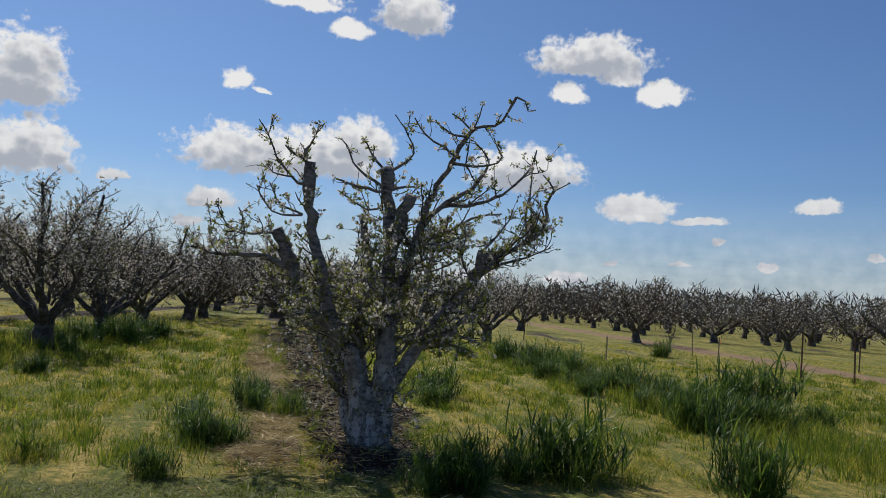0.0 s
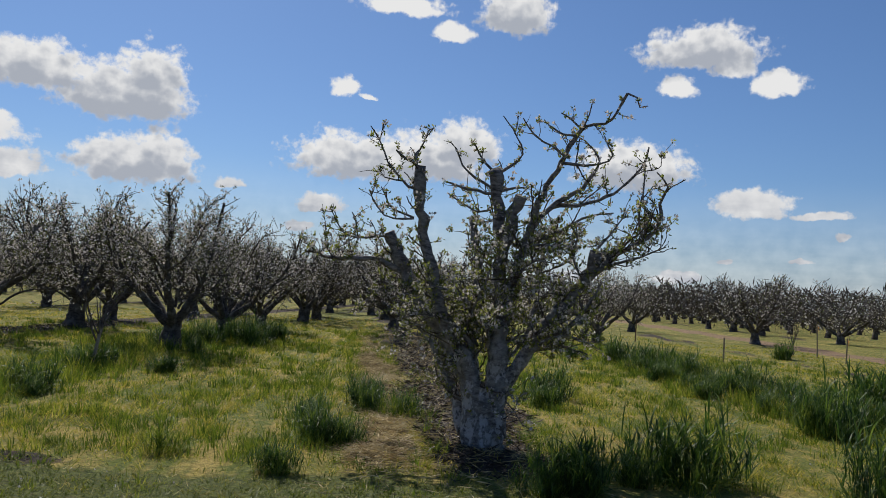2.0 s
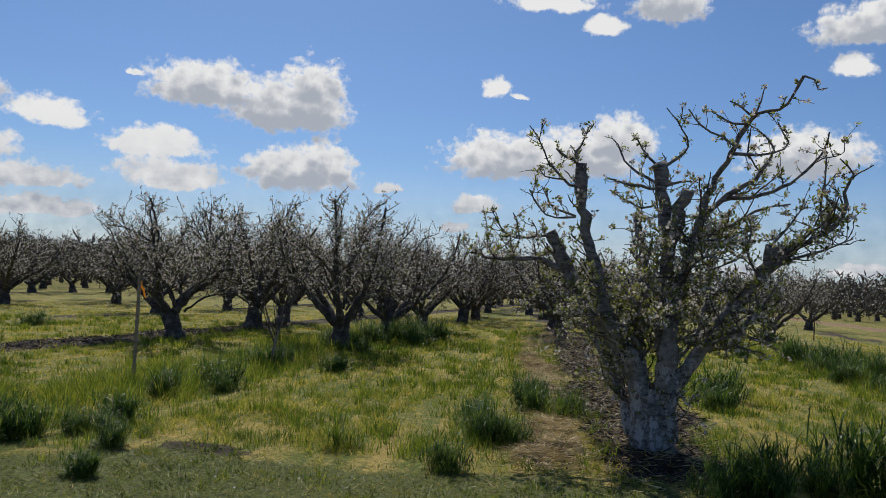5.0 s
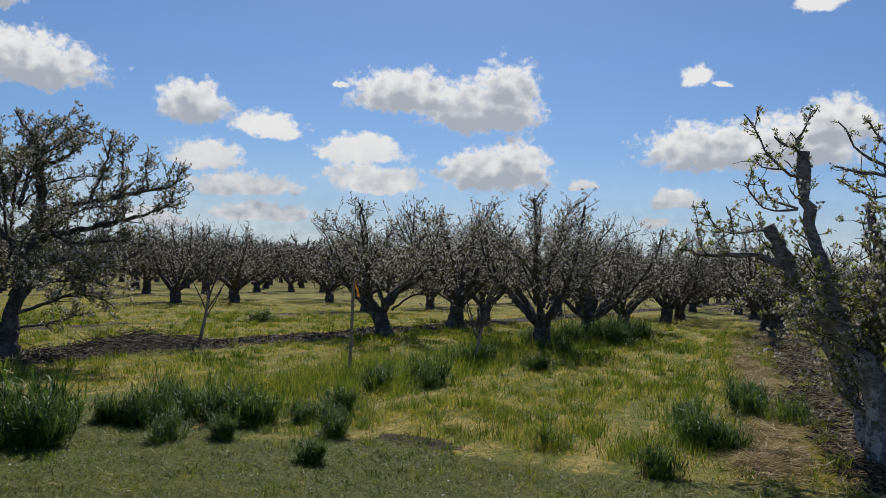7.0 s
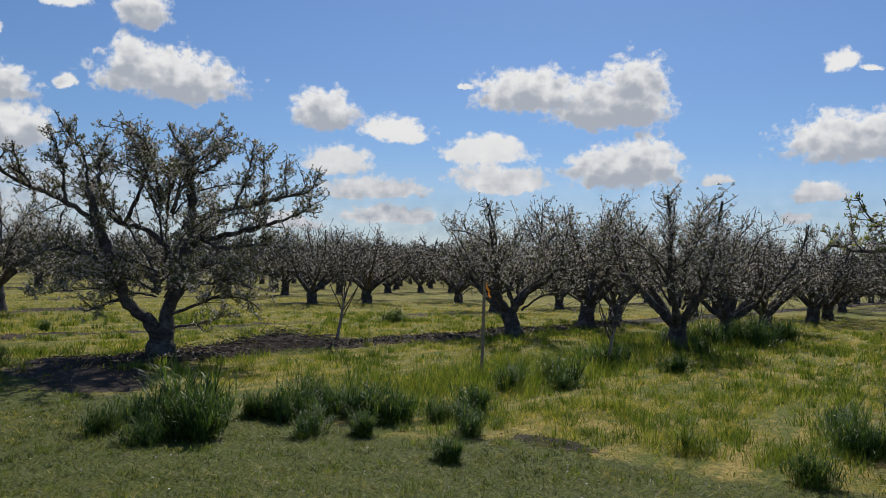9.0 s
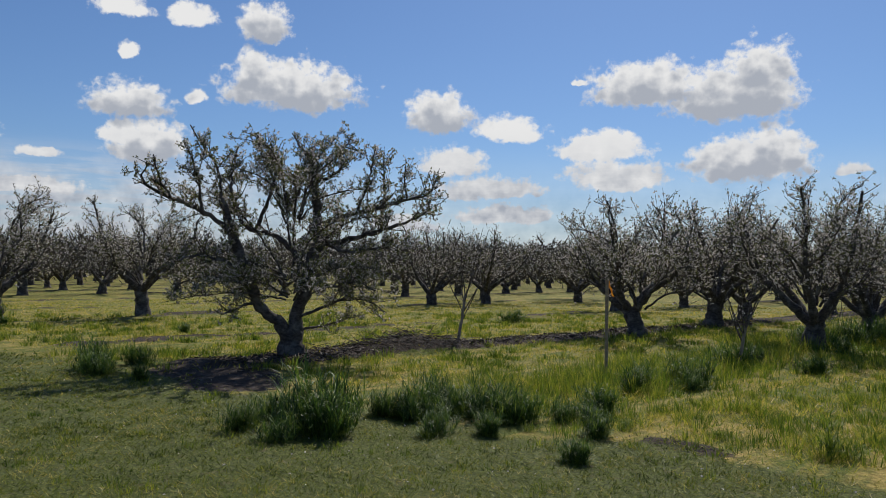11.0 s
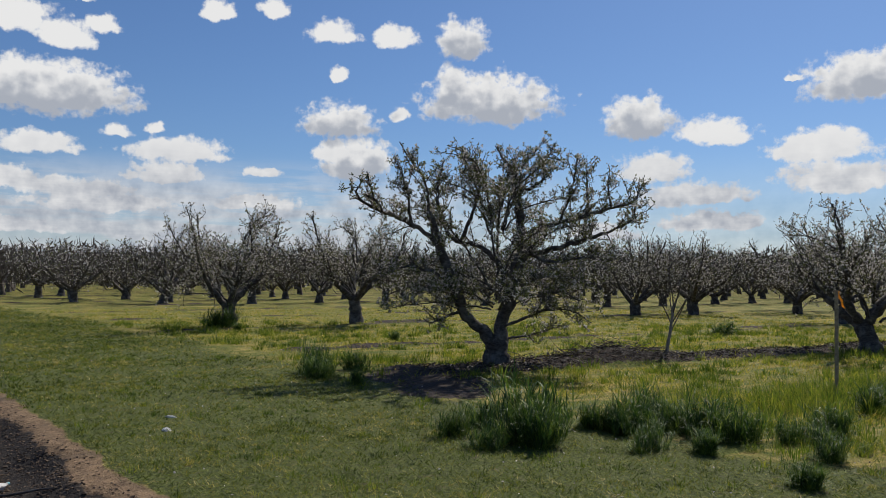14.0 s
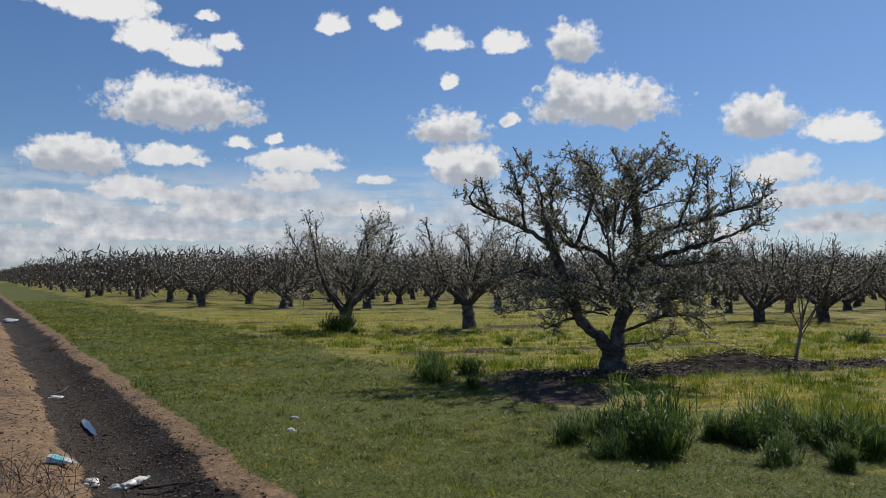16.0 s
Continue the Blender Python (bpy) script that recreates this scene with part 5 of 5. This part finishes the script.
stake(-7.6, 9.05, 1.42, 1.0, ORANGE)
stake(5.23, 24.5, 0.75, 0.0)
stake(9.9, 28.0, 0.85, 1.0, RED)
stake(9.6, 29.9, 1.2, -2.0, ORANGE)
stake(10.15, 22.15, 1.3, 0.5, None, True)
stake(11.3, 21.5, 1.25, -0.5, None, True)
stake(14.6, 27.5, 1.1, 0.8, None, True)
stake(3.6, 33.0, 0.9, 0.8, None, True)


def sapling(x, y, h, seed, lean, label):
    rng = np.random.RandomState(seed)
    root = new("sapling")
    tb = Tubes()
    stem = wander(rng, (0, 0, -0.1), (lean, 0, 1), h * 0.42, 6, 0.035, 0.024, 0.05, 0.05)
    tb.add(stem[:, :3], stem[:, 3], 8)
    new("stem", tb.mesh("stem", PALE)).parent = root
    lines = []
    for i in range(9):
        p = stem[rng.randint(3, 7), :3]
        a = rng.uniform(0, 6.28)
        lines.append(wander(rng, p, (math.cos(a) * 0.55, math.sin(a) * 0.55, 1.0), h * rng.uniform(0.4, 0.62), 7, 0.013, 0.004, 0.12, 0.08))
    for l in lines:
        tb = Tubes()
        tb.add(l[:, :3], l[:, 3], 5)
        new("shoot", tb.mesh("shoot", TWIG)).parent = root
    grown = grow_tree(rng, lines, dict(bearing=0.001, branches=5, reach=0.35, top=h, twigs=5, twig=0.14, spurs=10, leaf=0.35, bloom=0.2, steps=4, sides=3, leaves=2, thick=0.006))
    for key, me in grown.items():
        tagged(new(key, me), kind="stuff").parent = root
    root.matrix_basis = pose(x, y, height(x, y), 0, 0, seed * 40)
    return tagged(root, label, "sapling", "young replanted trees")


sapling(-12.28, 10.27, 2.5, 2, 0.05, "young pale-stemmed sapling with upright bare shoots")
sapling(-7.42, 12.3, 1.9, 4, -0.3, "thin leaning sapling with sparse bare twigs")
sapling(9.1, 31.0, 1.6, 6, 0.1, "thin young sapling beside the farm track")


def crumpled(name, size, mat, seed, label):
    """A crushed hollow shell of sheet material."""
    bm = bmesh.new()
    bmesh.ops.create_icosphere(bm, subdivisions=3, radius=0.5)
    for v in bm.verts:
        k = noise.noise(v.co * 3.0 + Vector((seed, 0, 0)))
        v.co *= 1.0 + 0.5 * k
        v.co = Vector((v.co.x * size[0], v.co.y * size[1], max(-0.25, v.co.z) * size[2]))
    me = bpy.data.meshes.new(name)
    bm.to_mesh(me)
    bm.free()
    me.materials.append(mat)
    return tagged(new(name, me), label, "litter", "litter in the ditch")


for name, x, y, size, mat, turn, label in (
        ("plastic_scrap", -7.82, -0.85, (0.13, 0.09, 0.07), PLASTIC, 80, "crumpled white plastic scrap in the muddy ditch"),
        ("plastic_scrap", -7.72, -1.04, (0.15, 0.11, 0.09), PLASTIC, 140, "crumpled white plastic scrap in the muddy ditch"),
        ("paper_scrap", -8.83, 0.77, (0.11, 0.08, 0.04), PLASTIC, 10, "small white paper scrap on the mown grass"),
        ("paper_scrap", -9.6, 0.9, (0.12, 0.05, 0.03), PLASTIC, 60, "small white paper scrap on the mown grass"),
        ("plastic_bag", -35.85, -7.10, (0.9, 0.45, 0.2), PLASTIC, 60, "crumpled pale plastic bag in the ditch"),
        ("plastic_scrap", -13.66, -2.19, (0.22, 0.12, 0.06), PLASTIC, 110, "crumpled white plastic scrap in the muddy ditch")):
    ob = crumpled(name, size, mat, len(bpy.data.objects) % 17, label)
    ob.matrix_basis = pose(x, y, height(x, y) + size[2] * 0.2, 0, 4, turn)


def plastic_bottle(x, y, turn):
    """A crushed bottle on its side: dented body, neck and screw cap."""
    root = new("plastic_bottle")

    def turned(profile, dent):
        bm = bmesh.new()
        rings = []
        for px, r in profile:
            ring = []
            for i in range(16):
                q = 2 * math.pi * i / 16
                k = r * (1 + dent * noise.noise(Vector((px * 14, math.cos(q) * 1.3, math.sin(q) * 1.3 + 4))))
                ring.append(bm.verts.new((px, math.cos(q) * k, math.sin(q) * k * 0.8)))
            rings.append(ring)
        for one, two in zip(rings, rings[1:]):
            for i in range(16):
                bm.faces.new((one[i], one[(i + 1) % 16], two[(i + 1) % 16], two[i]))
        bm.faces.new(rings[0][::-1])
        bm.faces.new(rings[-1])
        return bm

    body = [(0.0, 0.03), (0.008, 0.038)] + [(0.02 + 0.02 * i, 0.041 - 0.004 * (i % 3 == 0)) for i in range(11)] + [(0.245, 0.034), (0.27, 0.02), (0.282, 0.014), (0.30, 0.014)]
    part("body", turned(body, 0.45), PLASTIC, root)
    part("cap", turned([(0.298, 0.0155), (0.3, 0.0165), (0.316, 0.0165), (0.318, 0.015)], 0.0), TEAL, root, "ribbed screw cap")
    root.matrix_basis = pose(x, y, height(x, y) + 0.03, 0, -4, turn)
    tagged(root, "crushed dirty white plastic bottle lying in the muddy ditch", "litter", "litter in the ditch")


def drink_carton(x, y, turn):
    """A flattened carton: pale folded body and a printed panel."""
    root = new("drink_carton")

    def folded(x0, x1, lift):
        bm = bmesh.new()
        rows = []
        for i in range(7):
            k = x0 + (x1 - x0) * i / 6
            w = 0.055 * (1 - 0.55 * max(0.0, k - 0.55) / 0.45) + 0.004 * math.sin(k * 17)
            t = 0.05 * (1 - 0.8 * k) + lift + 0.004 * math.sin(k * 11 + 1)
            px = 0.25 * k
            rows.append([bm.verts.new(p) for p in ((px, -w, 0.0), (px, w, 0.0), (px, w * 0.92, t), (px, 0.0, t + 0.012), (px, -w * 0.92, t))])
        for one, two in zip(rows, rows[1:]):
            for i in range(5):
                bm.faces.new((one[i], one[(i + 1) % 5], two[(i + 1) % 5], two[i]))
        bm.faces.new(rows[0][::-1])
        bm.faces.new(rows[-1])
        return bm

    part("body", folded(0.0, 1.0, 0.0), PLASTIC, root)
    part("printed_panel", folded(0.12, 0.62, 0.004), TEAL, root, "faded teal printed panel")
    root.matrix_basis = pose(x, y, height(x, y) + 0.005, 0, 2, turn)
    tagged(root, "flattened teal and white drink carton on bare dirt", "litter", "litter in the ditch")


plastic_bottle(-7.8, -0.8, 138)
drink_carton(-8.12, -1.42, 65)


def puddle():
    m, t, out = material("ditch_water")
    b = surface(t, out, rgb(0.02, 0.018, 0.015), 0.04)
    b.inputs["Specular IOR Level"].default_value = 0.5
    bm = bmesh.new()
    ring = []
    for i in range(40):
        a = 2 * math.pi * i / 40
        k = 1 + 0.12 * math.sin(3 * a + 1) + 0.08 * math.sin(7 * a)
        ring.append(bm.verts.new((math.cos(a) * 0.6 * k, math.sin(a) * 0.045 * k, 0)))
    bm.faces.new(ring)
    me = bpy.data.meshes.new("puddle")
    bm.to_mesh(me)
    bm.free()
    me.materials.append(m)
    ob = new("puddle", me)
    ob.matrix_basis = pose(-10.9, -1.42, height(-10.9, -1.42) + 0.032, 0, 0, 13.0)
    tagged(ob, "shallow puddle of still water in the ditch", "puddle", kind="structure")


puddle()


def soil_clods():
    """Loose crumbs of earth in the ditch, on its lips and along the bare strips."""
    rng = np.random.RandomState(31)
    n = 52000
    x = np.concatenate([-4.5 - 20 * rng.uniform(0, 1, n // 2) ** 1.6, rng.uniform(-18, 2.5, n // 2)])
    y = np.concatenate([verge(x[:n // 2]) - rng.uniform(0.0, 1.9, n // 2), rng.uniform(5, 18, n // 2)])
    z = zones(x, y)
    keep = rng.uniform(0, 1, n) < np.maximum(z["soil"], np.maximum(z["wet"], 0.12 * z["dirt"]))
    x, y, h = x[keep], y[keep], z["z"][keep]
    n = len(x)
    r = rng.uniform(0.005, 0.017, n) * np.where(rng.uniform(0, 1, n) < 0.05, 1.8, 1.0)
    shape = np.array([(1, 0, 0), (0, 1, 0), (-1, 0, 0), (0, -1, 0), (0.2, 0.1, 0.5), (0, 0, -0.6)], float)
    a = rng.uniform(0, 6.28, n)
    v = shape[None] * rng.uniform(0.5, 1.5, (n, 6, 1)) * r[:, None, None]
    vx, vy = v[..., 0] * np.cos(a)[:, None] - v[..., 1] * np.sin(a)[:, None], v[..., 0] * np.sin(a)[:, None] + v[..., 1] * np.cos(a)[:, None]
    v = np.stack([vx + x[:, None], vy + y[:, None], v[..., 2] + (h + r * 0.3)[:, None]], -1)
    f = np.array([(0, 1, 4), (1, 2, 4), (2, 3, 4), (3, 0, 4), (1, 0, 5), (2, 1, 5), (3, 2, 5), (0, 3, 5)])
    m, t, out = material("earth_crumbs")
    pick = node(t, "ShaderNodeNewGeometry").outputs["Random Per Island"]
    surface(t, out, mixed(t, pick, rgb(0.03, 0.022, 0.016), rgb(0.15, 0.105, 0.07)), 0.95)
    me = mesh_from("soil_clods", v.reshape(-1, 3), (f[None] + 6 * np.arange(n)[:, None, None]).reshape(-1, 3), m, False)
    tagged(new("soil_clods", me), "loose crumbs of dark earth", "soil", kind="stuff")


soil_clods()


def brush_pile(x, y):
    """Prunings heaped by the young tree."""
    rng = np.random.RandomState(41)
    tb = Tubes()
    for _ in range(260):
        p = rng.normal(0, 1, 3) * [0.35, 0.75, 0.0] + [0, 0, 0.24]
        p[2] += rng.uniform(-0.16, 0.1) * math.exp(-(p[0] / 0.5) ** 2 - (p[1] / 1.0) ** 2) - 0.2 * (1 - math.exp(-(p[0] / 0.5) ** 2 - (p[1] / 1.0) ** 2))
        way = rng.normal(0, 1, 3) * [1, 1, 0.25]
        l = wander(rng, p, way, rng.uniform(0.2, 0.6), 3, 0.008, 0.003, -0.05, 0.2)
        tb.add(l[:, :3], l[:, 3], 3)
    ob = new("brush_pile", tb.mesh("brush_pile", TWIG))
    ob.matrix_basis = pose(x, y, height(x, y) - 0.18, 0, 0, 0)
    tagged(ob, "low heap of dark pruned twigs on bare soil", "brush pile", kind="stuff")


brush_pile(-12.35, 9.0)


def fallen_stick(x, y, length, seed, turn):
    rng = np.random.RandomState(seed)
    tb = Tubes()
    l = wander(rng, (0, 0, 0.02), (1, 0, 0.02), length, 8, 0.014, 0.004, 0.0, 0.12)
    l[:, 2] = 0.02 + np.abs(l[:, 2]) * 0.4
    tb.add(l[:, :3], l[:, 3], 6)
    for i in (3, 5, 6):
        k = wander(rng, l[i, :3], rng.normal(0, 1, 3) * [1, 1, 0.3], length * 0.25, 4, 0.006, 0.002, 0.02, 0.15)
        tb.add(k[:, :3], k[:, 3], 4)
    ob = new("fallen_stick", tb.mesh("fallen_stick", TWIG))
    ob.matrix_basis = pose(x, y, height(x, y) + 0.01, 0, 0, turn)
    tagged(ob, "dark fallen branch lying in the ditch", "stick")


fallen_stick(-7.68, -0.65, 0.9, 5, 60)
fallen_stick(-13.79, -2.25, 0.5, 6, 160)


def dry_weeds(x, y, seed):
    """A low wiry tangle of dead stems standing on the bare bank."""
    rng = np.random.RandomState(seed)
    tb = Tubes()
    for _ in range(70):
        p = rng.normal(0, 1, 3) * [0.3, 0.22, 0.0]
        l = wander(rng, p, rng.normal(0, 1, 3) * [0.8, 0.8, 0.4] + [0, 0, 0.6], rng.uniform(0.12, 0.38), 4, 0.004, 0.0015, -0.04, 0.22)
        tb.add(l[:, :3], l[:, 3], 3)
    ob = new("dead_weeds", tb.mesh("dead_weeds", TWIG))
    ob.matrix_basis = pose(x, y, height(x, y) - 0.01, 0, 0, 0)
    tagged(ob, "wiry dead weed stems on the dirt bank", "dead weeds", kind="stuff")


dry_weeds(-7.45, -1.55, 51)
dry_weeds(-7.0, -1.35, 52)
